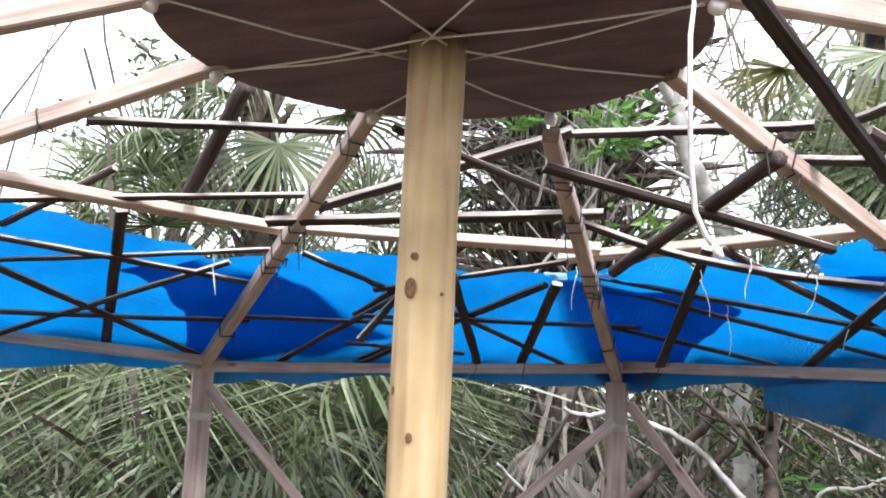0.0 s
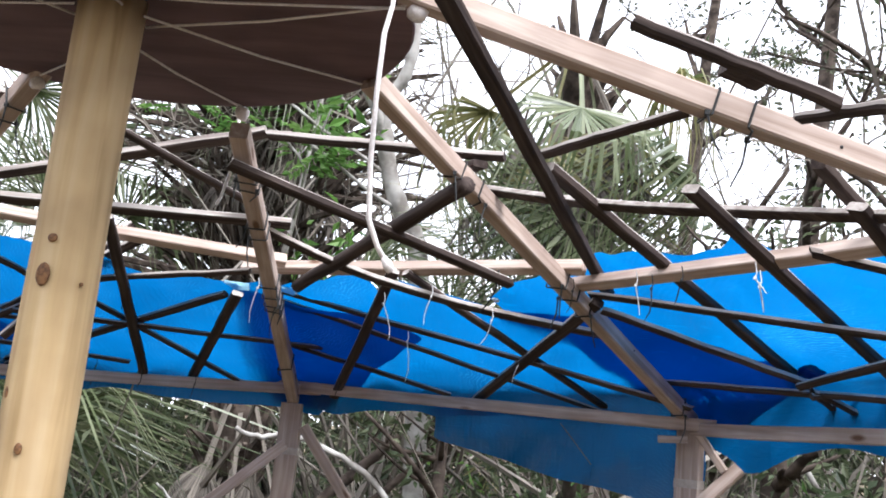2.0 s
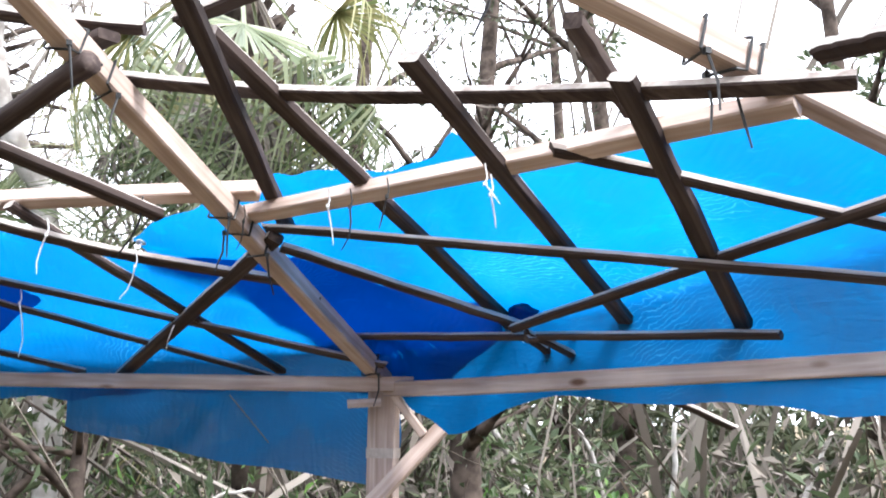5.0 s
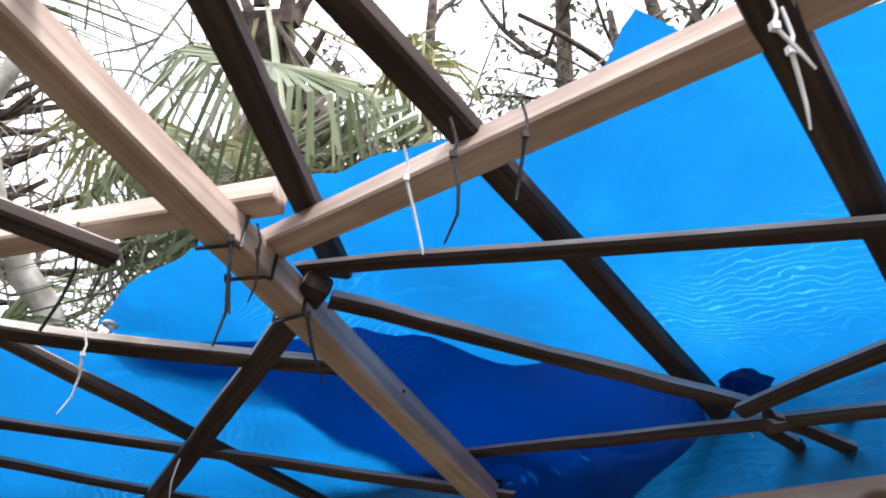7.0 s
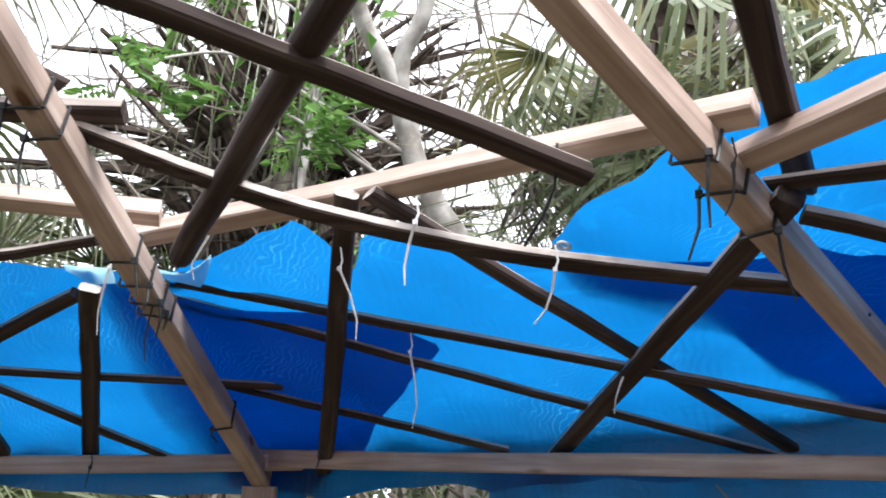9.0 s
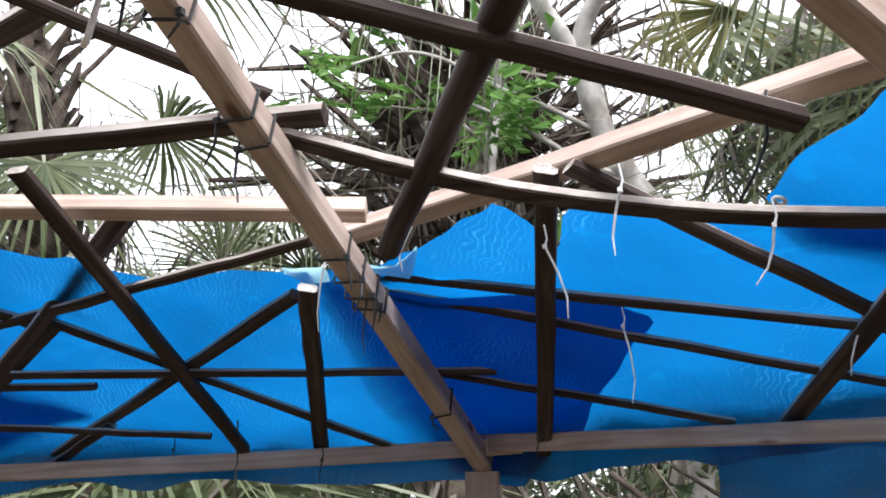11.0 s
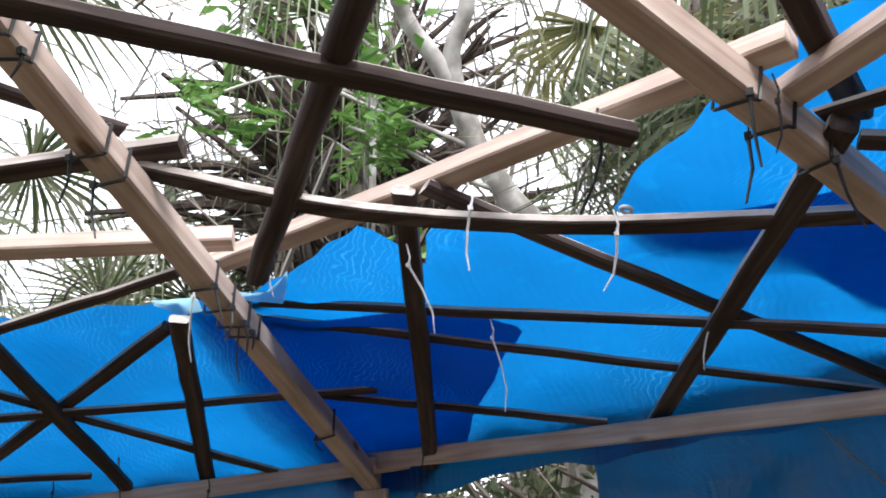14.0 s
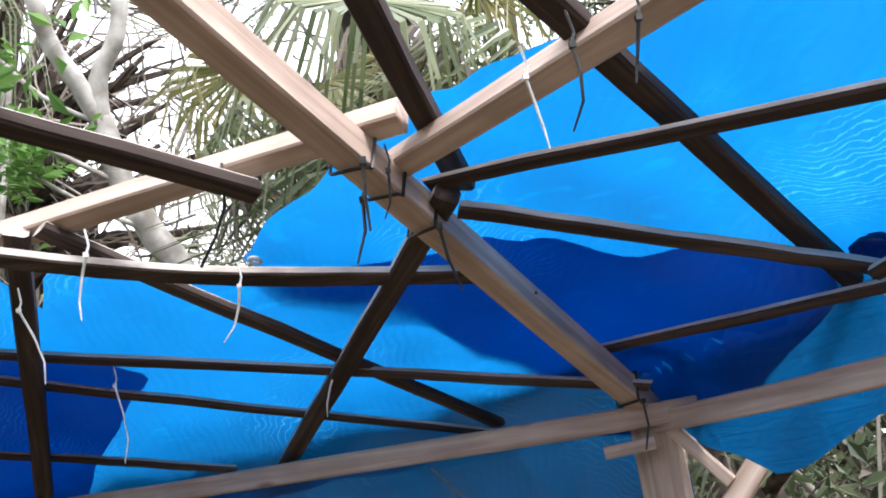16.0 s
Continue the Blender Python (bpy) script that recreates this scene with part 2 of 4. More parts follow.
# ---- rafters, posts ----
RW = 0.046
for i, k in enumerate(ORDER):
    top, low = on_rafter(k, -0.03) + Vector((0, 0, 0.004)), on_rafter(k, 1.04)
    raf = timber("rafter", top, low, RW, RW, M_PINE, seed=i, rough=0.001, bevel=0.004)
    tagged(raf, "sawn pale pine rafter running from disc to post", "rafter", "roof rafters")
    for j, q in enumerate((0.22, 0.47, 0.72, 0.97)):
        bm = bmesh.new()
        bmesh.ops.create_uvsphere(bm, u_segments=8, v_segments=4, radius=0.0034)
        nail = part("nail", bm, M_TIE, raf, "dark nail head", smooth=True)
        nail.matrix_world = raf.matrix_world @ Matrix.Translation(((low - top).length * q, RW * 0.5 * (1 if (i + j) % 2 else -1), 0.006 * (j % 3 - 1)))
    t = radians(LOW_AZ[k])
    post = timber("post", Vector((low.x, low.y, -0.05)), Vector((low.x, low.y, low.z - 0.02)), 0.086, 0.042, M_PINE, up=(math.sin(t), math.cos(t), 0), seed=20 + i, rough=0.0015)
    if k in "abcd":
        bm = bmesh.new()
        w, d, h = 0.0445, 0.0225, 0.014
        lo = [bm.verts.new((x, y, -h)) for x, y in ((-w, -d), (w, -d), (w, d), (-w, d))]
        hi = [bm.verts.new((x, y, h)) for x, y in ((-w, -d), (w, -d), (w, d), (-w, d))]
        for e in range(4):
            bm.faces.new((lo[e], lo[(e + 1) % 4], hi[(e + 1) % 4], hi[e]))
        band = part("tape_band", bm, M_TAPE, post, "thin whitish tape wrapped round")
        band.matrix_world = Matrix.Translation(Vector((low.x, low.y, low.z - 0.21))) @ Euler((0, 0, -t)).to_matrix().to_4x4()
    tagged(post, "upright pine stud post standing in the ground", "post", "wall posts")

# ---- purlins at mid height ----
PURLINS = [
    ((-0.089, 1.446, 2.006), (0.997, 0.955, 2.007)),
    ((0.968, 1.065, 1.972), (1.658, 0.039, 1.965)),
    ((-0.936, 0.934, 2.053), (0.078, 1.317, 2.018)),
    ((-1.276, 0.006, 2.036), (-0.901, 0.983, 2.044)),
]
for i, (a, b) in enumerate(PURLINS):
    up = (Vector(a) + Vector(b)) * 0.2
    pur = timber("purlin", a, b, 0.036, 0.034, M_PINE, up=(up.x, up.y, 1.0), seed=40 + i, rough=0.0012, bow=0.004)
    tagged(pur, "pale pine purlin lashed across the rafters", "purlin", "roof purlins")
for i, (k, n) in enumerate(("ef", "fy", "yz")):
    pur = timber("purlin", on_roof(k, 0.5, 0.042 + 0.02 * (i % 2)), on_roof(n, 0.5, 0.042 + 0.02 * (i % 2)), 0.036, 0.034, M_PINE, seed=50 + i, rough=0.0012)
    tagged(pur, "pale pine purlin lashed across the rafters", "purlin", "roof purlins")

# ---- eave beams ----
EAVES = {
    "z": ((-2.187, 0.118, 1.703), (-1.578, 1.530, 1.609)),
    "a": ((-1.577, 1.528, 1.588), (-0.021, 2.171, 1.647)),
    "b": ((-0.032, 2.192, 1.660), (1.524, 1.603, 1.629)),
    "c": ((1.501, 1.569, 1.616), (2.221, 0.087, 1.633)),
}
for i, k in enumerate(ORDER):
    n = ORDER[(i + 1) % 8]
    a, b = EAVES.get(k, (on_roof(k, 1.0) + foot_of(k, 0.048, 0.0), on_roof(n, 1.0) + foot_of(n, 0.048, 0.0)))
    a, b = Vector(a), Vector(b)
    side = (b - a).normalized()
    eb = timber("eave_beam", a - side * 0.1, b + side * 0.1, 0.036, 0.042, M_PINE, seed=60 + i, rough=0.0015, bow=0.006)
    tagged(eb, "pine eave beam joining the post heads", "beam", "eave beams")

# ---- diagonal braces between posts ----
def brace(a, b, grow=1.0, out=0.0):
    a, b = Vector(a), Vector(b)
    d = b - a
    k = (a.z - 0.04) / (a.z - b.z) if grow else 1.0
    mid = (a + b) / 2
    o = Vector((mid.x, mid.y, 0)).normalized()
    ob = timber("brace", a + o * out, a + d * k + o * out, 0.042, 0.03, M_PINE, up=o, seed=int(a.x * 91 + b.z * 57) % 97, rough=0.0012)
    return tagged(ob, "diagonal pine brace nailed to a post", "brace", "wall braces")


brace((0.02, 2.165, 1.50), (0.378, 2.184, 1.033), out=0.03)
brace((-0.03, 2.150, 1.425), (-0.499, 1.976, 0.982), out=-0.03)
brace((1.625, 1.56, 1.56), (0.966, 1.61, 0.88), out=0.05)
brace((1.50, 1.585, 1.265), (1.73, 1.472, 0.924), out=-0.01)
brace((-1.565, 1.50, 1.495), (-1.231, 1.678, 1.073), out=0.02)
# short offcuts by the post head
for a, b in (((1.337, 1.647, 1.572), (1.43, 1.625, 1.577)), ((1.47, 1.64, 1.60), (1.55, 1.60, 1.485))):
    ob = timber("wood_offcut", a, b, 0.03, 0.024, M_PINE, seed=3)
    tagged(ob, "short pine offcut nailed beside a post head", "offcut")

# ---- battens ----
BATTENS_BC = [
    ((0.081, 0.590, 2.126), (0.797, 1.027, 1.955), 0.036),
    ((0.677, 0.571, 2.115), (0.126, 1.305, 1.938), 0.042),
    ((0.447, 1.168, 1.991), (0.116, 2.255, 1.607), 0.036),
    ((0.484, 1.152, 1.984), (1.213, 1.856, 1.651), 0.029),
    ((1.051, 1.054, 1.927), (0.642, 2.174, 1.606), 0.036),
    ((-0.017, 1.532, 1.956), (1.433, 1.586, 1.679), 0.024),
    ((-0.041, 1.572, 1.937), (1.159, 1.812, 1.651), 0.022),
    ((-0.030, 1.892, 1.804), (0.612, 1.950, 1.668), 0.022),
    ((0.119, 0.771, 2.262), (0.757, 0.618, 2.201), 0.030),
    ((0.880, 2.071, 1.678), (1.752, 1.407, 1.832), 0.030),
]
BATTENS_CD = [
    ((0.620, -0.442, 2.183), (1.087, 1.167, 1.976), 0.038),
    ((0.856, 0.415, 2.125), (1.840, 1.401, 1.700), 0.039),
    ((1.139, 0.244, 2.050), (2.173, 1.237, 1.611), 0.040),
    ((1.421, 0.114, 2.005), (2.202, 0.877, 1.598), 0.040),
    ((1.024, 1.074, 1.952), (2.262, 0.026, 1.702), 0.024),
    ((1.064, 1.067, 1.908), (1.649, 1.109, 1.756), 0.028),
    ((1.333, 1.610, 1.761), (1.985, 0.549, 1.689), 0.024),
    ((1.619, 1.065, 1.741), (1.969, -0.296, 1.897), 0.026),
    ((1.649, 1.055, 1.716), (2.304, 1.037, 1.773), 0.024),
    ((1.416, 0.354, 1.965), (2.201, 0.050, 1.746), 0.026),
    ((0.814, 0.453, 2.154), (1.096, 0.057, 2.146), 0.026),
    ((1.356, 0.135, 2.090), (1.521, 0.261, 2.002), 0.035),
    ((1.650, 1.054, 1.729), (2.241, 1.108, 1.505), 0.024),
    ((1.655, 1.120, 1.745), (1.800, 1.140, 1.655), 0.026),
]
BATTENS_DE = [
    ((0.943, -0.291, 2.151), (1.243, -0.304, 2.037), 0.030),
    ((1.232, -0.143, 2.072), (1.301, -0.469, 1.984), 0.024),
    ((1.548, -0.141, 1.955), (1.555, -0.258, 1.930), 0.030),
]
BATTENS_AB = [
    ((-0.755, 0.866, 2.098), (0.107, 0.795, 2.277), 0.038),
    ((-0.334, 0.517, 2.240), (0.064, 1.015, 2.110), 0.026),
    ((-0.760, 1.323, 1.879), (-0.036, 1.325, 1.975), 0.024),
    ((-0.376, 0.975, 2.047), (-0.560, 1.926, 1.651), 0.034),
    ((-0.146, 1.463, 1.912), (-1.090, 1.825, 1.631), 0.030),
    ((-0.842, 1.415, 1.793), (0.124, 1.875, 1.795), 0.022),
    ((-0.679, 1.338, 1.894), (-0.221, 2.096, 1.648), 0.024),
    ((-0.091, 1.411, 1.912), (-0.407, 2.046, 1.652), 0.036),
    ((-0.322, 1.176, 2.041), (-0.907, 1.481, 1.803), 0.032),
    ((-0.995, 1.574, 1.698), (-0.571, 1.805, 1.675), 0.020),
    ((-0.885, 0.769, 2.038), (0.144, 1.046, 2.081), 0.040),
    ((-0.903, 1.036, 1.979), (-0.672, 1.391, 1.868), 0.024),
    ((-1.461, 1.721, 1.582), (-0.648, 1.371, 1.881), 0.026),
    ((-1.387, 1.299, 1.777), (-0.724, 1.576, 1.779), 0.022),
    ((-1.127, 1.832, 1.595), (-0.789, 1.717, 1.706), 0.024),
    ((-0.457, 1.360, 2.107), (-0.788, 1.284, 1.692), 0.030),
]
BATTENS_ZA = [
    ((-0.965, 0.029, 2.167), (-0.492, 0.590, 2.261), 0.028),
    ((-0.652, 0.258, 2.309), (-1.037, 0.564, 2.097), 0.045),
    ((-1.362, 0.091, 1.989), (-0.719, 0.805, 2.125), 0.024),
    ((-1.168, 0.423, 2.022), (-1.843, 1.182, 1.628), 0.036),
    ((-1.479, 0.243, 1.918), (-1.165, 1.121, 1.886), 0.024),
    ((-1.591, 0.354, 1.850), (-1.620, 1.617, 1.604), 0.026),
    ((-1.929, 0.688, 1.647), (-1.129, 0.938, 1.935), 0.024),
    ((-1.799, 0.560, 1.725), (-1.332, 1.391, 1.766), 0.022),
    ((-1.583, 0.345, 1.861), (-0.968, 1.032, 1.991), 0.020),
    ((-1.486, 0.284, 1.957), (-1.101, 0.303, 2.114), 0.026),
]


def bleach_and_light(ob):
    """Upper faces of a batten: sun-bleached, with sky light put into the pale colour."""
    ob.data.materials.append(M_PALE_TOP)
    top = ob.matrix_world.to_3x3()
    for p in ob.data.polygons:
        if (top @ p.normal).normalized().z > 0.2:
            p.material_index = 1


count = 0
for rows in (BATTENS_BC, BATTENS_CD, BATTENS_AB, BATTENS_ZA, BATTENS_DE):
    for a, b, w in rows:
        count += 1
        a, b = Vector(a), Vector(b)
        up = (a + b) / 2
        up = Vector((up.x * 0.35, up.y * 0.35, 1.0))
        if w > 0.0405:
            n = 9
            rnd = random.Random(count)
            pts = [Vector(((b - a).length * i / n, 0, 0)) + Vector((rnd.uniform(-1, 1), rnd.uniform(-1, 1), rnd.uniform(-1, 1))) * 0.0022 for i in range(n + 1)]
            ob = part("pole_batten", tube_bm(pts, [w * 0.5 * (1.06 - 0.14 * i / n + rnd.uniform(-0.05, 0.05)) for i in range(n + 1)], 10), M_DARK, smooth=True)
            ob.matrix_world = along(a, b)
            tagged(ob, "dark weathered round stick lashed under the roof", "stick", "roof battens")
        else:
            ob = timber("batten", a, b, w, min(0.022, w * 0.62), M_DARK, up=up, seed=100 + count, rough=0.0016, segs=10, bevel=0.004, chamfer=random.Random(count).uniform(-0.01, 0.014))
            bleach_and_light(ob)
            tagged(ob, "dark weathered wooden batten lashed to the roof", "batten", "roof battens")


def bent_strip(name, pts, w, d, mat, seed):
    """A thin strip that bends through points."""
    rnd = random.Random(seed)
    bm = bmesh.new()
    pts = [Vector(p) for p in pts]
    fine = []
    for i in range(len(pts) - 1):
        p0, p1, p2, p3 = pts[max(i - 1, 0)], pts[i], pts[i + 1], pts[min(i + 2, len(pts) - 1)]
        for j in range(4):
            t = j / 4
            fine.append(0.5 * (2 * p1 + (p2 - p0) * t + (2 * p0 - 5 * p1 + 4 * p2 - p3) * t * t + (3 * p1 - p0 - 3 * p2 + p3) * t ** 3))
    fine.append(pts[-1])
    rings = []
    for i, p in enumerate(fine):
        x = (fine[min(i + 1, len(fine) - 1)] - fine[max(i - 1, 0)]).normalized()
        y = Vector((p.x * 0.35, p.y * 0.35, 1)).cross(x).normalized()
        z = x.cross(y)
        k = 1 + rnd.uniform(-0.06, 0.06)
        rings.append([bm.verts.new(p + y * a * w * 0.5 * k + z * c * d * 0.5) for a, c in ((-0.85, -1), (0.85, -1), (1, -0.6), (1, 0.6), (0.85, 1), (-0.85, 1), (-1, 0.6), (-1, -0.6))])
    for r0, r1 in zip(rings, rings[1:]):
        for j in range(8):
            bm.faces.new((r0[j], r0[(j + 1) % 8], r1[(j + 1) % 8], r1[j]))
    bm.faces.new(rings[0][::-1])
    bm.faces.new(rings[-1])
    ob = part(name, bm, mat)
    bleach_and_light(ob)
    return ob


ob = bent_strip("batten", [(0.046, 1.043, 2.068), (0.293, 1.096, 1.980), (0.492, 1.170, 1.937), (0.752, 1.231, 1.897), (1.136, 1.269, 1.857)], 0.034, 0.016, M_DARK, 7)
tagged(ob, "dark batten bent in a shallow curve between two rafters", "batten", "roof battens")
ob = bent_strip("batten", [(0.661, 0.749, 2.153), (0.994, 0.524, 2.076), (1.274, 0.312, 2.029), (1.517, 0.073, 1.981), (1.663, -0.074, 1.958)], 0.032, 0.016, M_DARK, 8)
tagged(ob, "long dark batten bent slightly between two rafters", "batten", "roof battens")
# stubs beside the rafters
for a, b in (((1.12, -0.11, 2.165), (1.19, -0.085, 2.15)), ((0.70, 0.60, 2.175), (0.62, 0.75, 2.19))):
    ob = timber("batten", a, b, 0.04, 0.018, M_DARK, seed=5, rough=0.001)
    tagged(ob, "short dark batten end beside a rafter", "batten", "roof battens")

# ---- blue tarps ----
def tarp_material():
    m = bpy.data.materials.new("blue_tarp")
    m.use_nodes = True
    n, l = m.node_tree.nodes, m.node_tree.links
    n.remove(n["Principled BSDF"])
    tc = n.new("ShaderNodeTexCoord")
    big = n.new("ShaderNodeTexNoise")
    big.inputs["Scale"].default_value, big.inputs["Detail"].default_value = 2.2, 4
    l.new(tc.outputs["Object"], big.inputs["Vector"])
    col = ramp_of(n, [(0.3, (0.003, 0.080, 0.230)), (0.7, (0.005, 0.122, 0.335))])
    l.new(big.outputs["Fac"], col.inputs[0])
    # weave and rubbed creases
    cr = n.new("ShaderNodeTexNoise")
    cr.inputs["Scale"].default_value, cr.inputs["Detail"].default_value, cr.inputs["Distortion"].default_value = 7.0, 5, 1.6
    mp = n.new("ShaderNodeMapping")
    mp.inputs["Scale"].default_value = (1.0, 1.0, 5.0)
    l.new(tc.outputs["Object"], mp.inputs[0])
    l.new(mp.outputs[0], cr.inputs["Vector"])
    wear = ramp_of(n, [(0.60, (0, 0, 0)), (0.76, (1, 1, 1))])
    l.new(cr.outputs["Fac"], wear.inputs[0])
    mixc = n.new("ShaderNodeMix")
    mixc.data_type = "RGBA"
    mf = n.new("ShaderNodeMath")
    mf.operation = "MULTIPLY"
    mf.inputs[1].default_value = 0.16
    l.new(wear.outputs[0], mf.inputs[0])
    l.new(mf.outputs[0], mixc.inputs[0])
    l.new(col.outputs[0], mixc.inputs[6])
    mixc.inputs[7].default_value = (0.006, 0.26, 0.60, 1)
    # pale hairlines in patches: pulled threads, and crease glints put into the colour
    th = n.new("ShaderNodeTexWave")
    th.bands_direction = "DIAGONAL"
    th.inputs["Scale"].default_value, th.inputs["Distortion"].default_value = 46.0, 16.0
    th.inputs["Detail"].default_value, th.inputs["Detail Scale"].default_value = 4.0, 0.35
    l.new(tc.outputs["Object"], th.inputs["Vector"])
    thread_glint = ramp_of(n, [(0.90, (0, 0, 0)), (1.0, (1, 1, 1))])
    l.new(th.outputs["Fac"], thread_glint.inputs[0])
    pt = n.new("ShaderNodeTexNoise")
    pt.inputs["Scale"].default_value, pt.inputs["Detail"].default_value = 2.6, 3
    l.new(tc.outputs["Object"], pt.inputs["Vector"])
    pr = ramp_of(n, [(0.52, (0, 0, 0)), (0.70, (0.42, 0.42, 0.42))])
    l.new(pt.outputs["Fac"], pr.inputs[0])
    hm = n.new("ShaderNodeMix")
    hm.data_type, hm.blend_type = "RGBA", "MULTIPLY"
    hm.inputs[0].default_value = 1.0
    l.new(thread_glint.outputs[0], hm.inputs[6])
    l.new(pr.outputs[0], hm.inputs[7])
    mix2 = n.new("ShaderNodeMix")
    mix2.data_type = "RGBA"
    l.new(hm.outputs[2], mix2.inputs[0])
    l.new(mixc.outputs[2], mix2.inputs[6])
    mix2.inputs[7].default_value = (0.08, 0.40, 0.74, 1)
    mixc = mix2
    wv = n.new("ShaderNodeTexWave")
    wv.inputs["Scale"].default_value, wv.inputs["Distortion"].default_value, wv.inputs["Detail"].default_value = 16.0, 9.0, 3
    wv.inputs["Detail Scale"].default_value = 0.7
    l.new(tc.outputs["Object"], wv.inputs["Vector"])
    hs = n.new("ShaderNodeMath")
    hs.operation = "ADD"
    l.new(cr.outputs["Fac"], hs.inputs[0])
    wm = n.new("ShaderNodeMath")
    wm.operation = "MULTIPLY"
    wm.inputs[1].default_value = 0.35
    l.new(wv.outputs["Fac"], wm.inputs[0])
    l.new(wm.outputs[0], hs.inputs[1])
    bp = n.new("ShaderNodeBump")
    bp.inputs["Strength"].default_value, bp.inputs["Distance"].default_value = 0.22, 0.01
    l.new(hs.outputs[0], bp.inputs["Height"])
    dif, tra, glo = n.new("ShaderNodeBsdfDiffuse"), n.new("ShaderNodeBsdfTranslucent"), n.new("ShaderNodeBsdfGlossy")
    glo.inputs["Roughness"].default_value = 0.35
    for s in (dif, tra):
        l.new(mixc.outputs[2], s.inputs["Color"])
        l.new(bp.outputs[0], s.inputs["Normal"])
    l.new(bp.outputs[0], glo.inputs["Normal"])
    m1, m2 = n.new("ShaderNodeMixShader"), n.new("ShaderNodeMixShader")
    m1.inputs[0].default_value = 0.90
    l.new(dif.outputs[0], m1.inputs[1])
    l.new(tra.outputs[0], m1.inputs[2])
    m2.inputs[0].default_value = 0.03
    l.new(m1.outputs[0], m2.inputs[1])
    l.new(glo.outputs[0], m2.inputs[2])
    l.new(m2.outputs[0], n["Material Output"].inputs["Surface"])
    return m


M_TARP = tarp_material()


def along_edge(rows, u):
    for (u0, s0), (u1, s1) in zip(rows, rows[1:]):
        if u <= u1:
            return s0 + (s1 - s0) * (max(u, u0) - u0) / max(1e-6, u1 - u0)
    return rows[-1][1]


def roof_tarp(top, low, lift, seed, label, folds=()):
    """A sheet over the battens; past the eave it hangs down outside the beam."""
    u0, u1 = top[0][0], top[-1][0]
    cols = max(8, int((u1 - u0) * 56))
    rows_n = 30
    bm = bmesh.new()
    grid = []
    for i in range(cols + 1):
        u = u0 + (u1 - u0) * i / cols
        a, b = along_edge(top, u), along_edge(low, u)
        a += 0.008 * noise.noise(Vector((u * 14, seed, 0)))
        b += 0.012 * noise.noise(Vector((u * 11, seed, 5)))
        b = max(b, a + 0.004)
        line = []
        for j in range(rows_n + 1):
            s = a + (b - a) * j / rows_n
            p = on_bay(u, min(s, 1.04), lift)
            w = noise.noise(Vector((u * 3.0, s * 5.0, seed))) * 0.018 + noise.noise(Vector((u * 13, s * 15, seed + 9))) * 0.008 + abs(noise.noise(Vector((u * 6 + s * 3, s * 4 - u * 2, seed + 20)))) * 0.014
            w += 0.01 * math.sin(u * 23 + 4 * noise.noise(Vector((u * 4, s * 3, seed)))) * min(1, max(0, (s - 0.6) * 2))
            for ua, sa, ub, sb, high in folds:
                du, ds = ub - ua, (sb - sa)
                off = ((u - ua) * ds - (s - sa) * du) / math.hypot(du, ds)
                w += high * math.exp(-(off / 0.035) ** 2) + 0.5 * high * math.tanh(off / 0.05)
            p.z += w
            if s > 1.0:
                k = min(1.0, (s - 1.0) / 0.04)
                o = Vector((p.x, p.y, 0)).normalized()
                p += o * (0.02 * k + 0.012 * noise.noise(Vector((u * 9, s * 4, seed + 3))))
                p.z -= 0.03 * k + max(0.0, s - 1.04) * 0.5
            line.append(bm.verts.new(p))
        grid.append(line)
    for c0, c1 in zip(grid, grid[1:]):
        for j in range(rows_n):
            bm.faces.new((c0[j], c0[j + 1], c1[j + 1], c1[j]))
    ob = part("tarp", bm, M_TARP, smooth=True)
    return tagged(ob, label, "tarp", "roof tarps")


tarp_ab = roof_tarp(
    [(0.60, 0.735), (0.80, 0.643), (0.97, 0.583), (1.11, 0.541), (1.40, 0.525), (1.51, 0.535), (1.62, 0.58), (1.74, 0.574), (1.88, 0.565), (1.90, 0.588), (2.06, 0.633), (2.32, 0.717), (2.38, 0.74), (2.42, 0.775)],
    [(0.60, 0.74), (0.76, 0.77), (0.88, 0.887), (0.96, 1.06), (1.03, 1.27), (1.10, 1.27), (1.45, 1.19), (1.95, 1.22), (2.08, 1.22), (2.12, 1.14), (2.19, 1.04), (2.32, 0.891), (2.37, 0.829), (2.42, 0.785)],
    0.072, 1, "wrinkled blue tarp lying over the lower roof battens")
tarp_bc = roof_tarp(
    [(1.88, 0.60), (1.98, 0.577), (2.11, 0.562), (2.20, 0.547), (2.30, 0.535), (2.33, 0.578), (2.335, 0.64), (2.36, 0.64), (2.372, 0.60), (2.42, 0.581), (2.51, 0.621), (2.59, 0.65), (2.66, 0.686), (2.80, 0.704), (2.90, 0.722), (2.98, 0.722), (3.04, 0.764), (3.11, 0.856), (3.19, 0.916), (3.285, 0.995)],
    [(1.88, 0.64), (1.89, 0.79), (1.90, 0.90), (1.92, 1.05), (1.95, 1.22), (2.12, 1.27), (2.40, 1.25), (2.7, 1.22), (3.0, 1.24), (3.10, 1.25), (3.16, 1.22), (3.23, 1.08), (3.268, 1.035), (3.285, 1.0)],
    0.098, 2, "blue tarp with a ragged upper edge over the roof battens")
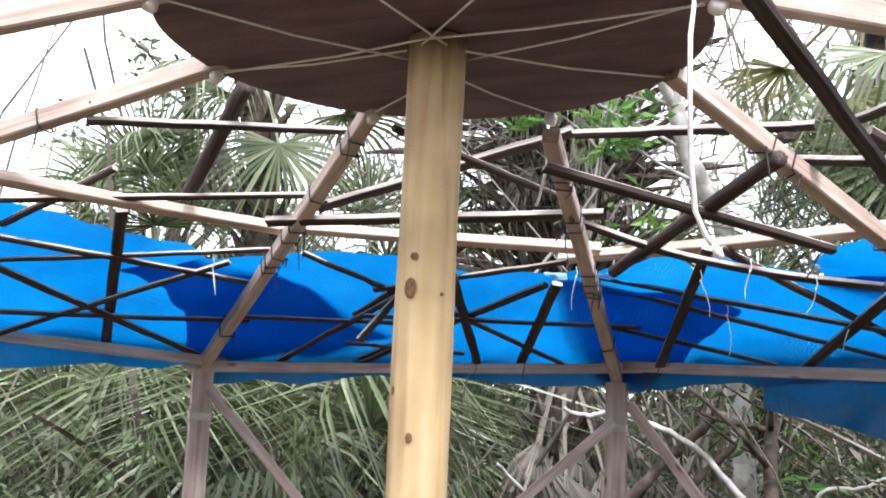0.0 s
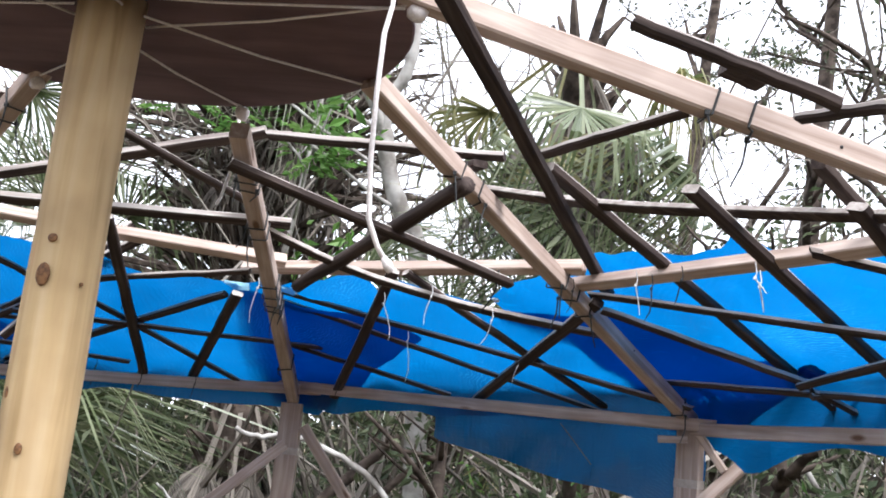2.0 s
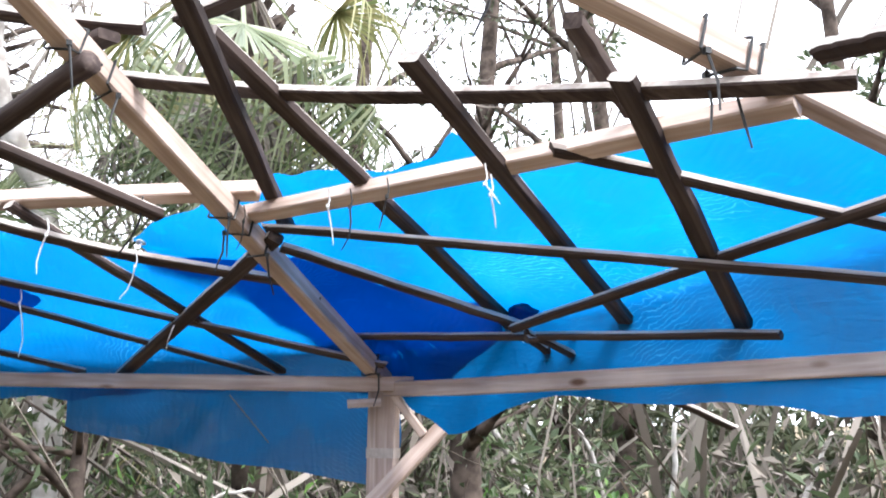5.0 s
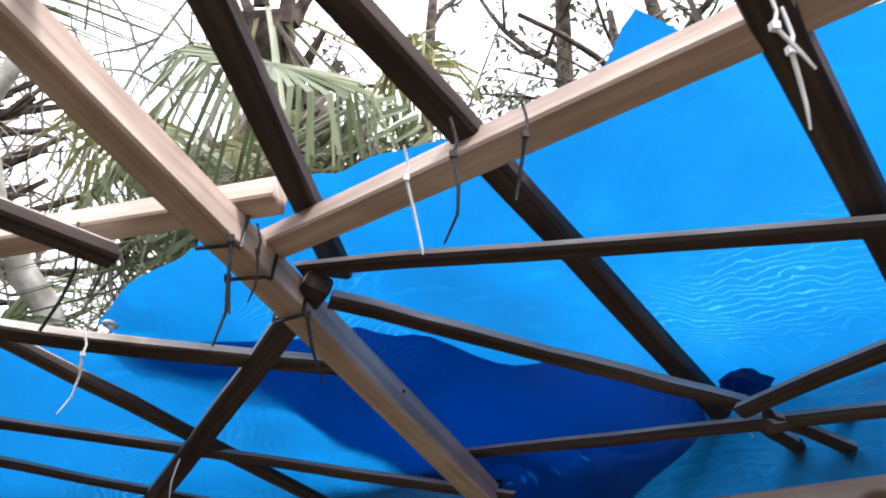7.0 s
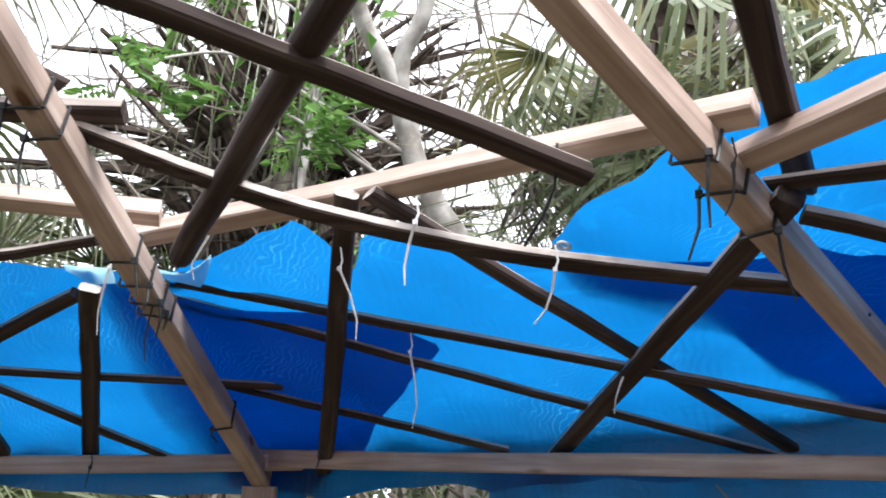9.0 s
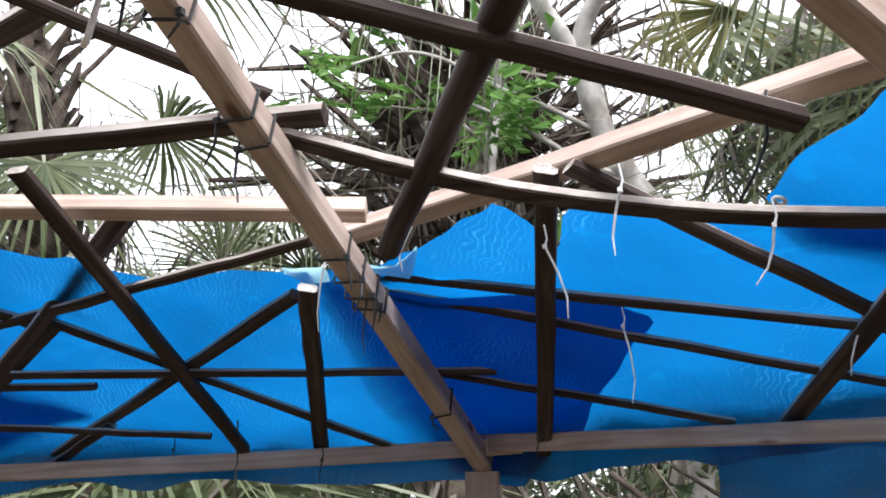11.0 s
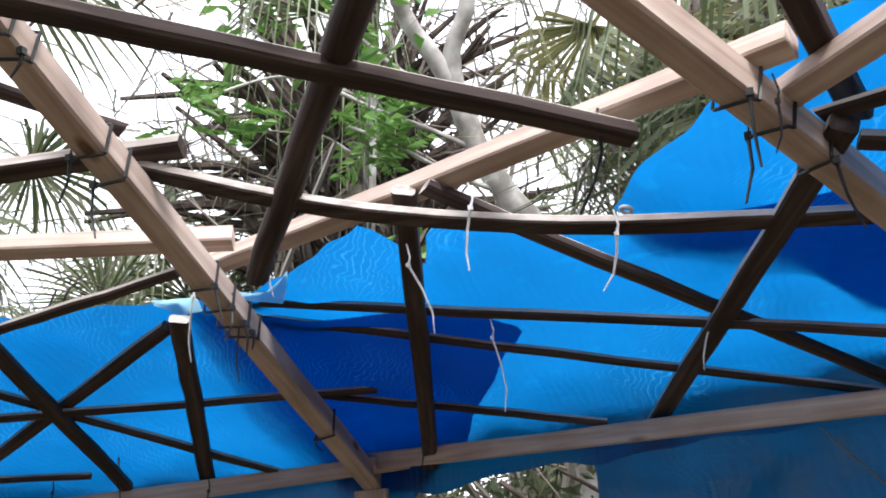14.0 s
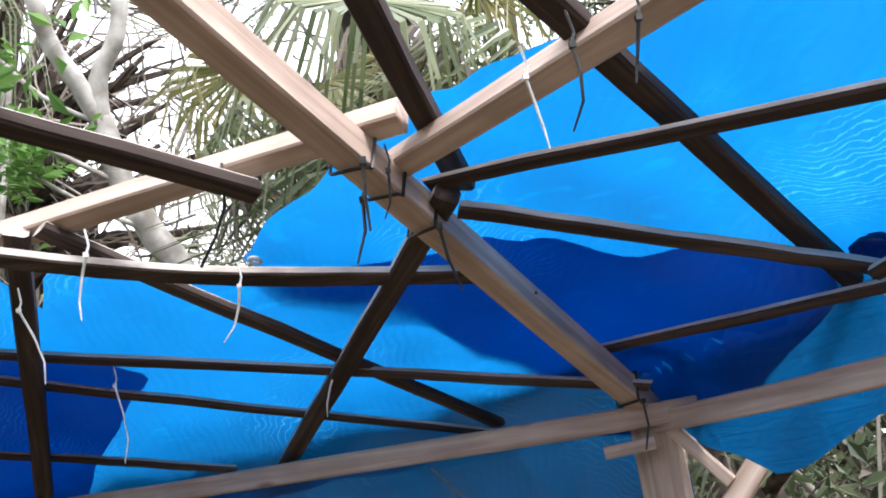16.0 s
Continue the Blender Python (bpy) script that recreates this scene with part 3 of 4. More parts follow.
tarp_cd = roof_tarp(
    [(2.665, 0.66), (2.73, 0.633), (2.795, 0.606), (2.888, 0.572), (2.96, 0.564), (3.05, 0.574), (3.168, 0.60), (3.29, 0.643), (3.41, 0.662), (3.475, 0.636), (3.49, 0.638), (3.502, 0.670), (3.55, 0.693), (3.80, 0.756), (3.87, 0.80), (3.98, 0.865), (4.4, 0.92)],
    [(2.665, 0.668), (2.68, 0.729), (2.73, 0.778), (2.78, 0.813), (2.80, 0.897), (2.83, 0.976), (2.86, 1.0), (2.90, 1.06), (3.0, 1.15), (3.06, 1.36), (3.15, 1.52), (3.19, 1.50), (3.28, 1.43), (3.37, 1.43), (3.46, 1.47), (3.68, 1.60), (3.87, 1.72), (4.4, 1.8)],
    0.112, 3, "wide creased blue tarp with a metal eyelet at its corner", [(3.20, 0.88, 3.53, 0.63, 0.03), (3.05, 0.60, 3.30, 1.05, 0.012)])
tarp_za = roof_tarp(
    [(-0.6, 0.50), (0.0, 0.565), (0.14, 0.579), (0.24, 0.581), (0.49, 0.60), (0.74, 0.614), (0.82, 0.65), (1.09, 0.663), (1.20, 0.733), (1.44, 0.956)],
    [(-0.6, 1.25), (0.48, 1.30), (0.67, 1.26), (0.95, 1.22), (1.02, 1.12), (1.30, 1.03), (1.44, 0.97)],
    0.098, 4, "blue tarp lying loosely over the roof battens")

# turned-over corners; the sky light on them is put into a pale blue colour
M_TARPLIT = simple("tarp_skylit_pale", (0.30, 0.56, 0.66), (0.46, 0.70, 0.78), 30, 0.5)
nd, lk = M_TARPLIT.node_tree.nodes, M_TARPLIT.node_tree.links
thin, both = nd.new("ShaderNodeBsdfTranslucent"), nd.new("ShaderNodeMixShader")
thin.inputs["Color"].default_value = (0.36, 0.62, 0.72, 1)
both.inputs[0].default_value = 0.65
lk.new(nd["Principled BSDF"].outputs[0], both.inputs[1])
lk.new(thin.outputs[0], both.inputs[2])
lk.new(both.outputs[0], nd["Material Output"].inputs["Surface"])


def folded_corner(tarp, u0, u1, s0, s1, lift):
    bm = bmesh.new()
    grid = []
    for i in range(9):
        u = u0 + (u1 - u0) * i / 8
        top, low = along_edge(s0, u), along_edge(s1, u)
        grid.append([bm.verts.new(on_bay(u, top + (low - top) * j / 4, lift + 0.010 * math.sin(j / 4 * 3.1) + 0.004 * noise.noise(Vector((u * 30, j, 1))))) for j in range(5)])
    for c0, c1 in zip(grid, grid[1:]):
        for j in range(4):
            bm.faces.new((c0[j], c0[j + 1], c1[j + 1], c1[j]))
    part("folded_corner", bm, M_TARPLIT, tarp, "turned-over tarp corner, coloured pale for sky light", smooth=True)


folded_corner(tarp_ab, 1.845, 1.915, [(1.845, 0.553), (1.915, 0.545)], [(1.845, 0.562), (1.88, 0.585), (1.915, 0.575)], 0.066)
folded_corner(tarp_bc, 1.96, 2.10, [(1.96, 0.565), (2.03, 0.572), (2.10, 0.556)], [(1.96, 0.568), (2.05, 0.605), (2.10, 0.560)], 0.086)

# hanging sheet outside the wall between two posts
bm = bmesh.new()
grid = []
for i in range(41):
    t = i / 40
    base = Vector((0.555, 2.055, 0)).lerp(Vector((1.50, 1.70, 0)), t)
    o = Vector((base.x, base.y, 0)).normalized()
    zl = along_edge([(0, 1.51), (0.03, 1.495), (0.3, 1.448), (0.5, 1.40), (0.66, 1.385), (0.93, 1.34), (1.0, 1.40)], t)
    zt = along_edge([(0, 1.74), (0.02, 1.745), (0.05, 1.64), (1, 1.62)], t)
    line = []
    for j in range(19):
        z = zt + (zl - zt) * j / 18
        w = 0.03 * noise.noise(Vector((t * 4, z * 5, 2))) + 0.012 * noise.noise(Vector((t * 15, z * 9, 4))) + 0.02 * math.sin(j / 18 * 2.6) * (1 - abs(t - 0.5))
        line.append(bm.verts.new((base.x + o.x * w, base.y + o.y * w, z)))
    grid.append(line)
for c0, c1 in zip(grid, grid[1:]):
    for j in range(18):
        bm.faces.new((c0[j], c0[j + 1], c1[j + 1], c1[j]))
ob = part("tarp", bm, M_TARP, smooth=True)
tagged(ob, "blue tarp flap hanging below the eave beam", "tarp", "roof tarps")

# eyelets in the tarp corners
def eyelet(p, up, parent):
    bm = bmesh.new()
    rings = []
    for i in range(20):
        a = 6.28319 * i / 20
        rings.append([bm.verts.new(((0.009 + 0.004 * math.cos(b)) * math.cos(a), (0.009 + 0.004 * math.cos(b)) * math.sin(a), 0.003 * math.sin(b))) for b in [6.28319 * j / 6 for j in range(6)]])
    for i in range(20):
        for j in range(6):
            bm.faces.new((rings[i][j], rings[i][(j + 1) % 6], rings[(i + 1) % 20][(j + 1) % 6], rings[(i + 1) % 20][j]))
    ob = part("eyelet", bm, M_METAL, parent, "bright metal eyelet", smooth=True)
    ob.matrix_world = Matrix.Translation(p) @ Vector(up).to_track_quat("Z", "Y").to_matrix().to_4x4()


eyelet(on_bay(2.683, 0.665, 0.106), (0.3, 0.3, 1), tarp_cd)

# bundled tarp end at a batten crossing
bm = bmesh.new()
bmesh.ops.create_icosphere(bm, subdivisions=3, radius=0.036)
for v in bm.verts:
    v.co *= 1 + 0.5 * noise.noise(v.co * 45)
    v.co.z *= 0.6
ob = part("tarp_knot", bm, M_TARP, smooth=True)
ob.location = (1.684, 1.152, 1.792)
tagged(ob, "crumpled knot of blue tarp tied at a batten crossing", "tarp")

# ---- cords under the disc ----
def cord(points, r, label, mat=None, name="cord", group="disc cords"):
    ob = part(name, tube_bm(points, r, 6), mat or M_ROPE, smooth=True)
    return tagged(ob, label, "cord", group)


zc = DISC_Z - 0.006
for i, k in enumerate(ORDER):
    a = polar(TOP_AZ[k] + 90 * (0.5 - i % 2), 0.068, zc - 0.03)
    b = polar(TOP_AZ[k], DISC_R - 0.03, zc)
    cord([a, a.lerp(b, 0.5) - Vector((0, 0, 0.008)), b, polar(TOP_AZ[k], DISC_R + 0.012, zc + 0.012)], 0.0026, "thin white cord stretched under the plywood disc")
za, zd = polar(TOP_AZ["z"], DISC_R - 0.02, zc - 0.004), polar(TOP_AZ["d"], DISC_R - 0.02, zc - 0.004)
mid = Vector((0.0, -0.072, zc - 0.02))
cord([za, za.lerp(mid, 0.6) - Vector((0, 0, 0.006)), mid, mid.lerp(zd, 0.4) - Vector((0, 0, 0.006)), zd], 0.0027, "thin white cord passing round the pole")
# knots where the cords meet the rafters
for k in ORDER:
    bm = bmesh.new()
    bmesh.ops.create_icosphere(bm, subdivisions=2, radius=0.019)
    for v in bm.verts:
        v.co *= 1 + 0.35 * noise.noise(v.co * 90 + Vector((ord(k), 0, 0)))
    ob = part("cord_knot", bm, M_ROPE, smooth=True)
    ob.location = polar(TOP_AZ[k], DISC_R + 0.004, zc - 0.01)
    tagged(ob, "wrapped white cord knot at a rafter head", "knot", "cord knots")
# loose rope end
pts = [(0.549, -0.10, 2.262), (0.552, -0.13, 2.225), (0.553, -0.19, 2.15), (0.553, -0.20, 2.04), (0.554, -0.19, 1.93), (0.560, -0.181, 1.84), (0.576, -0.168, 1.80), (0.592, -0.156, 1.776)]
cord(pts, 0.0044, "loose white rope end hanging from the disc rim", name="rope", group="")
ob = part("rope_knot", tube_bm([(0.586, -0.160, 1.786), (0.594, -0.155, 1.774), (0.600, -0.152, 1.763)], [0.005, 0.009, 0.006], 8), M_ROPE, smooth=True)
tagged(ob, "frayed white knot at the end of a rope", "knot")
pts = [(0.075, 0.635, 2.262), (0.072, 0.66, 2.20), (0.062, 0.665, 2.12), (0.045, 0.665, 2.05), (0.038, 0.665, 2.035)]
cord(pts, 0.0042, "short loose white cord hanging at a rafter head", group="")


# ---- ties round the rafters ----
def tie_round(k, s, tail, seed, half=0.026, tail_dir=0.0):
    """A black cable tie pulled round a rafter, with its free end hanging."""
    rnd = random.Random(seed)
    c = on_rafter(k, s)
    m = along(c, on_rafter(k, s + 0.05))
    lean = rnd.uniform(-0.018, 0.018)
    bm = bmesh.new()
    h = half
    loop = [(-lean, -h, h), (-lean, -h, -h), (0, -h * 0.9, -h - 0.002), (lean, h * 0.9, -h - 0.002), (lean, h, -h), (lean, h, h), (0, 0, h + 0.002), (-lean, -h, h)]
    tube_bm([m @ Vector(p) for p in loop], 0.0026, 5, bm)
    ob = part("cable_tie", bm, M_TIE)
    side = h if rnd.random() < 0.5 else -h
    a = m @ Vector((lean, side, -h))
    d = Vector((rnd.uniform(-0.25, 0.25), rnd.uniform(-0.25, 0.25), -1)).normalized()
    part("tail", tube_bm([a, a + d * tail * 0.5, a + d * tail + Vector((rnd.uniform(-0.015, 0.015), 0, 0))], [0.0026, 0.0024, 0.0016], 5), M_TIE, ob)
    bm = bmesh.new()
    bmesh.ops.create_cube(bm, size=0.009)
    bmesh.ops.translate(bm, verts=bm.verts, vec=a)
    part("lock", bm, M_TIE, ob)
    return tagged(ob, "black cable tie pulled tight round a rafter", "cable tie", "cable ties")


n = 0
for k, rows in (("c", (0.165, 0.229, 0.48, 0.52, 0.573, 0.975)), ("b", (0.08, 0.105, 0.215, 0.25, 0.43, 0.473, 0.51, 0.535, 0.815)), ("a", (0.067, 0.10, 0.258, 0.362, 0.40, 0.476, 0.50, 0.525, 0.835)), ("d", (0.328, 0.377, 0.563, 0.599, 0.621)), ("z", (0.3, 0.5))):
    for s in rows:
        n += 1
        tie_round(k, s, (random.Random(n).choice((0.03, 0.06, 0.085)) if k in "abz" else 0.09), n)


def hanging_tie(top, tip, seed, white=True):
    """A cable tie looped over a batten, its free end hanging down to tip."""
    rnd = random.Random(seed)
    top, tip = Vector(top), Vector(tip)
    side = Vector((rnd.uniform(-1, 1), rnd.uniform(-1, 1), 0)) * (top - tip).length * 0.10
    bm = tube_bm([top + Vector((0, 0, 0.035)), top + Vector((0.004, 0, 0.012)), top, top.lerp(tip, 0.35) + side * 0.8, top.lerp(tip, 0.7) + side, tip], [0.0014, 0.0016, 0.0020, 0.0019, 0.0016, 0.0010], 5)
    mat = M_TIEW if white else M_TIE
    ob = part("cable_tie", bm, mat)
    tagged(ob, ("white" if white else "black") + " cable tie hanging from a roof batten", "cable tie", "cable ties")
    bm = bmesh.new()
    bmesh.ops.create_cube(bm, size=0.006)
    bmesh.ops.translate(bm, verts=bm.verts, vec=top)
    part("lock", bm, mat, ob)


WHITE = [
    ((0.413, 1.261, 1.899), (0.437, 1.291, 1.789)),
    ((0.576, 1.037, 1.901), (0.561, 1.056, 1.821)),
    ((0.752, 1.139, 1.860), (0.722, 1.154, 1.787)),
    ((0.000, 1.309, 1.921), (-0.017, 1.325, 1.809)),
    ((0.856, 1.565, 1.788), (0.833, 1.576, 1.710)),
    ((1.106, 0.712, 1.926), (1.123, 0.737, 1.856)),
    ((0.468, 1.563, 1.818), (0.473, 1.580, 1.682)),
    ((0.110, 1.392, 1.981), (0.107, 1.406, 1.922)),
    ((1.672, 1.161, 1.775), (1.685, 1.162, 1.715)),
    ((1.313, 0.395, 1.907), (1.339, 0.396, 1.875)),
    ((1.324, 0.398, 1.890), (1.339, 0.416, 1.838)),
    ((-1.153, 0.877, 1.909), (-1.140, 0.885, 1.815)),
]
for i, (a, b) in enumerate(WHITE):
    hanging_tie(a, b, i)
BLACK = [(-0.485, 1.463, 1.956, 0.124), (0.048, 1.387, 1.885, 0.11), (1.127, 0.60, 1.90, 0.078), (1.20, 0.62, 1.93, 0.06), (0.97, 0.97, 1.94, 0.06), (-0.72, 1.86, 1.65, 0.07), (-0.55, 1.88, 1.66, 0.07), (0.177, 2.02, 1.66, 0.05), (-0.38, 2.0, 1.62, 0.05), (1.86, 1.05, 1.65, 0.06), (1.95, 0.9, 1.64, 0.06), (-1.6, 0.9, 1.70, 0.06)]
for i, (x, y, z, drop) in enumerate(BLACK):
    hanging_tie((x, y, z), (x - 0.012, y + 0.01, z - drop), 50 + i, False)
# black cord tied round the plank end
cord([(0.763, 0.990, 1.985), (0.758, 1.018, 1.936), (0.742, 1.026, 1.90), (0.718, 1.040, 1.866)], 0.0022, "thin black cord hanging from a batten end", M_TIE, group="")

# ---- plants ----
def leaf_material(name, c1, c2, c3, trans=0.35, rough=0.5):
    m = bpy.data.materials.new(name)
    m.use_nodes = True
    n, l = m.node_tree.nodes, m.node_tree.links
    b = n["Principled BSDF"]
    g = n.new("ShaderNodeNewGeometry")
    tc = n.new("ShaderNodeTexCoord")
    t = n.new("ShaderNodeTexNoise")
    t.inputs["Scale"].default_value = 3.0
    l.new(tc.outputs["Object"], t.inputs["Vector"])
    mx = n.new("ShaderNodeMath")
    mx.operation = "MULTIPLY_ADD"
    mx.inputs[1].default_value = 0.65
    l.new(g.outputs["Random Per Island"], mx.inputs[0])
    sc = n.new("ShaderNodeMath")
    sc.operation = "MULTIPLY"
    sc.inputs[1].default_value = 0.4
    l.new(t.outputs["Fac"], sc.inputs[0])
    l.new(sc.outputs[0], mx.inputs[2])
    r = ramp_of(n, [(0.15, c1), (0.5, c2), (0.9, c3)])
    l.new(mx.outputs[0], r.inputs[0])
    l.new(r.outputs[0], b.inputs["Base Color"])
    b.inputs["Roughness"].default_value = rough
    b.inputs["Specular IOR Level"].default_value = 0.4
    tr = n.new("ShaderNodeBsdfTranslucent")
    l.new(r.outputs[0], tr.inputs["Color"])
    ms = n.new("ShaderNodeMixShader")
    ms.inputs[0].default_value = trans
    l.new(b.outputs[0], ms.inputs[1])
    l.new(tr.outputs[0], ms.inputs[2])
    l.new(ms.outputs[0], n["Material Output"].inputs["Surface"])
    return m


M_FROND = leaf_material("palm_green", (0.038, 0.058, 0.022), (0.105, 0.132, 0.058), (0.30, 0.32, 0.20), 0.3, 0.33)
M_FRONDY = leaf_material("palm_yellow", (0.10, 0.13, 0.05), (0.20, 0.20, 0.08), (0.30, 0.27, 0.13), 0.35, 0.45)
M_DEAD = leaf_material("palm_dead", (0.05, 0.04, 0.033), (0.105, 0.09, 0.075), (0.23, 0.20, 0.165), 0.15, 0.8)
M_LEAF = leaf_material("leaf_green", (0.03, 0.046, 0.02), (0.075, 0.105, 0.048), (0.20, 0.22, 0.13), 0.35, 0.5)
M_LEAFB = leaf_material("leaf_bright", (0.06, 0.14, 0.03), (0.12, 0.25, 0.05), (0.2, 0.33, 0.09), 0.4, 0.45)
# deep green of the far leaves, with the wood's shade put into it
M_LEAFD = leaf_material("leaf_dark_shade", (0.018, 0.024, 0.012), (0.05, 0.06, 0.03), (0.13, 0.13, 0.08), 0.25, 0.6)
M_TWIG = leaf_material("twig_bark", (0.07, 0.055, 0.042), (0.16, 0.135, 0.11), (0.30, 0.27, 0.23), 0.0, 0.85)
M_BARK = simple("rough_bark", (0.03, 0.023, 0.019), (0.115, 0.09, 0.074), 14, 0.9, 0.1, 0.9)
M_GREY = simple("pale_bark", (0.22, 0.2, 0.18), (0.48, 0.46, 0.43), 11, 0.85, 0.1, 0.4)


def strip(bm, pts, widths, side):
    """A ribbon of quads through points."""
    prev = None
    for p, w in zip(pts, widths):
        cur = (bm.verts.new(p - side * w), bm.verts.new(p + side * w))
        if prev:
            bm.faces.new((prev[0], prev[1], cur[1], cur[0]))
        prev = cur


def fan_bm(seed, petiole, length, spread, droop, count=34, wide=0.016, ragged=0.15):
    """A palmate frond: stalk along x, folded leaflets fanning from its end."""
    rnd = random.Random(seed)
    bm = bmesh.new()
    strip(bm, [Vector((petiole * i / 5, 0, -0.06 * petiole * (i / 5) ** 2)) for i in range(6)], [0.013, 0.011, 0.010, 0.009, 0.008, 0.007], Vector((0, 1, 0)))
    strip(bm, [Vector((petiole * i / 5, 0, -0.06 * petiole * (i / 5) ** 2 - 0.006)) for i in range(6)], [0.009] * 6, Vector((0, 0.4, 0.9)))
    base = Vector((petiole, 0, -0.06 * petiole))
    for j in range(count):
        t = j / (count - 1) * 2 - 1
        a = radians(t * spread + rnd.uniform(-2.5, 2.5))
        ln = length * (1 - 0.30 * abs(t) ** 2) * rnd.uniform(1 - ragged, 1.04)
        d = Vector((math.cos(a), math.sin(a), 0))
        side = Vector((-math.sin(a), math.cos(a), (0.5 if j % 2 else -0.5))).normalized()
        dr = droop * rnd.uniform(0.6, 1.5)
        pts, ws = [], []
        for i in range(6):
            k = i / 5
            z = 0.10 * ln * k * (1 - abs(t)) - dr * ln * max(0, k - 0.35) ** 2 * 2.0
            bend = 1 - 0.35 * dr * max(0, k - 0.4)
            pts.append(base + d * ln * k * bend + Vector((rnd.uniform(-1, 1), rnd.uniform(-1, 1), rnd.uniform(-1, 1))) * 0.006 * k + Vector((0, 0, z)))
            ws.append(wide * (0.4 + 1.2 * k if k < 0.4 else 0.88 - 0.83 * (k - 0.4) / 0.6) * (length / 0.8))
        strip(bm, pts, ws, side)
    return bm


def frond_mesh(name, bm, mat):
    me = bpy.data.meshes.new(name)
    bm.to_mesh(me)
    bm.free()
    me.materials.append(mat)
    return me


LIVE = [frond_mesh("frond", fan_bm(i, 0.62, 0.78, 118, 0.5 + 0.25 * (i % 3), 44, 0.0125), M_FROND) for i in range(4)]
LONG = [frond_mesh("frond", fan_bm(10 + i, 0.85, 1.0, 105, 1.3 + 0.25 * i, 46, 0.0095), M_FROND) for i in range(3)]
YELL = [frond_mesh("frond", fan_bm(20 + i, 0.55, 0.85, 90, 1.4, 38, 0.011, 0.3), M_FRONDY) for i in range(2)]
DEAD = [frond_mesh("frond", fan_bm(30 + i, 0.5, 0.75, 42, 0.9, 28, 0.012, 0.4), M_DEAD) for i in range(3)]


def fan_palm(x, y, crown_z, label, live=18, dead=10, scale=1.0, seed=0, radius=0.11, sets=(0,), low=-35, high=78, boots=True, lean=(0, 0)):
    rnd = random.Random(seed)
    thing = tagged(new("fan_palm"), label, "palm", "fan palms")
    thing.location = (x, y, 0)
    bm = bmesh.new()
    pts = [Vector((lean[0] * t * t, lean[1] * t * t, -0.1 + (crown_z + 0.1) * t)) for t in [i / 14 for i in range(15)]]
    tube_bm(pts, [radius * (1.15 - 0.25 * i / 14 + rnd.uniform(-0.06, 0.06)) for i in range(15)], 14, bm)
    part("trunk", bm, M_BARK, thing, smooth=True)
    top = pts[-1]
    if boots:
        bm = bmesh.new()
        for i in range(int(crown_z * 26)):
            z = rnd.uniform(max(0.3, crown_z - 2.3), crown_z)
            a = i * 2.39996
            c = Vector((lean[0], lean[1], 0)) * (z / crown_z) ** 2
            o = Vector((math.cos(a), math.sin(a), 0))
            h = rnd.uniform(0.16, 0.34)
            p0 = c + o * radius * 0.85 + Vector((0, 0, z))
            tube_bm([p0, p0 + o * 0.05 + Vector((0, 0, h * 0.5)), p0 + o * rnd.uniform(0.08, 0.17) + Vector((0, 0, h))], [0.032, 0.024, 0.012], 5, bm)
        part("leaf_base", bm, M_BARK, thing, "old split leaf bases", smooth=False)
    pool = [m for s in sets for m in (LIVE, LONG, YELL)[s]]
    for i in range(live + dead):
        a = i * 2.39996 + rnd.uniform(-0.25, 0.25)
        if i < live:
            el = radians(high - (high - low) * (i / max(1, live - 1)) ** 0.9 + rnd.uniform(-9, 9))
            me = rnd.choice(pool)
        else:
            el = radians(rnd.uniform(-84, -48))
            me = rnd.choice(DEAD)
        ob = new("frond", me)
        ob.parent = thing
        k = scale * rnd.uniform(0.82, 1.12)
        off = Vector((math.cos(a), math.sin(a), 0)) * radius * 0.6
        down = rnd.uniform(0.0, 0.5) if i >= live else 0.12 * i / live
        ob.matrix_basis = Matrix.Translation(top + off - Vector((0, 0, down))) @ Euler((0, 0, a)).to_matrix().to_4x4() @ Euler((rnd.uniform(-0.35, 0.35), -el, 0)).to_matrix().to_4x4() @ Matrix.Scale(k, 4)
        if i >= live:
            tagged(ob, "dead brown frond")
    return thing


fan_palm(1.35, 4.1, 3.5, "fan palm with drooping green and yellow fronds beside the frame", 12, 14, 0.92, 1, 0.10, (1, 2), -82, -25, lean=(-0.30, -1.25))
fan_palm(-3.3, 3.3, 2.25, "green fan palm with a full round crown", 24, 6, 1.0, 2, 0.12, (0,), -35, 80)
fan_palm(-2.2, 4.4, 2.3, "fan palm with grey green fronds in the thicket", 22, 9, 1.0, 3, 0.12, (0, 1), -45, 78)
old_palm = fan_palm(-0.8, 4.3, 3.75, "old palm trunk wrapped in leaf bases and dead stalks", 3, 26, 0.95, 4, 0.19, (1,), 10, 60)
fan_palm(-2.7, 2.5, 0.75, "low fan palm with long arching fronds", 15, 2, 1.05, 5, 0.10, (1,), -5, 80, boots=False)
fan_palm(-1.9, 3.1, 0.70, "low fan palm with narrow drooping leaflets", 16, 2, 1.0, 6, 0.10, (1,), -5, 80, boots=False)
fan_palm(-0.55, 3.35, 1.75, "fan palm trunk hidden by a skirt of dead fronds", 1, 36, 1.05, 7, 0.12, (1,), -5, 60)
fan_palm(0.3, 6.5, 1.9, "fan palm in the thicket behind", 14, 8, 1.0, 9, 0.12, (0, 2), -40, 70)
fan_palm(2.4, 5.6, 1.9, "fan palm among the undergrowth", 14, 10, 0.9, 10, 0.1, (0,), -40, 70)
fan_palm(-4.6, -1.5, 2.8, "green fan palm with a full round crown", 16, 4, 1.0, 11, 0.12, (0,), -35, 80)
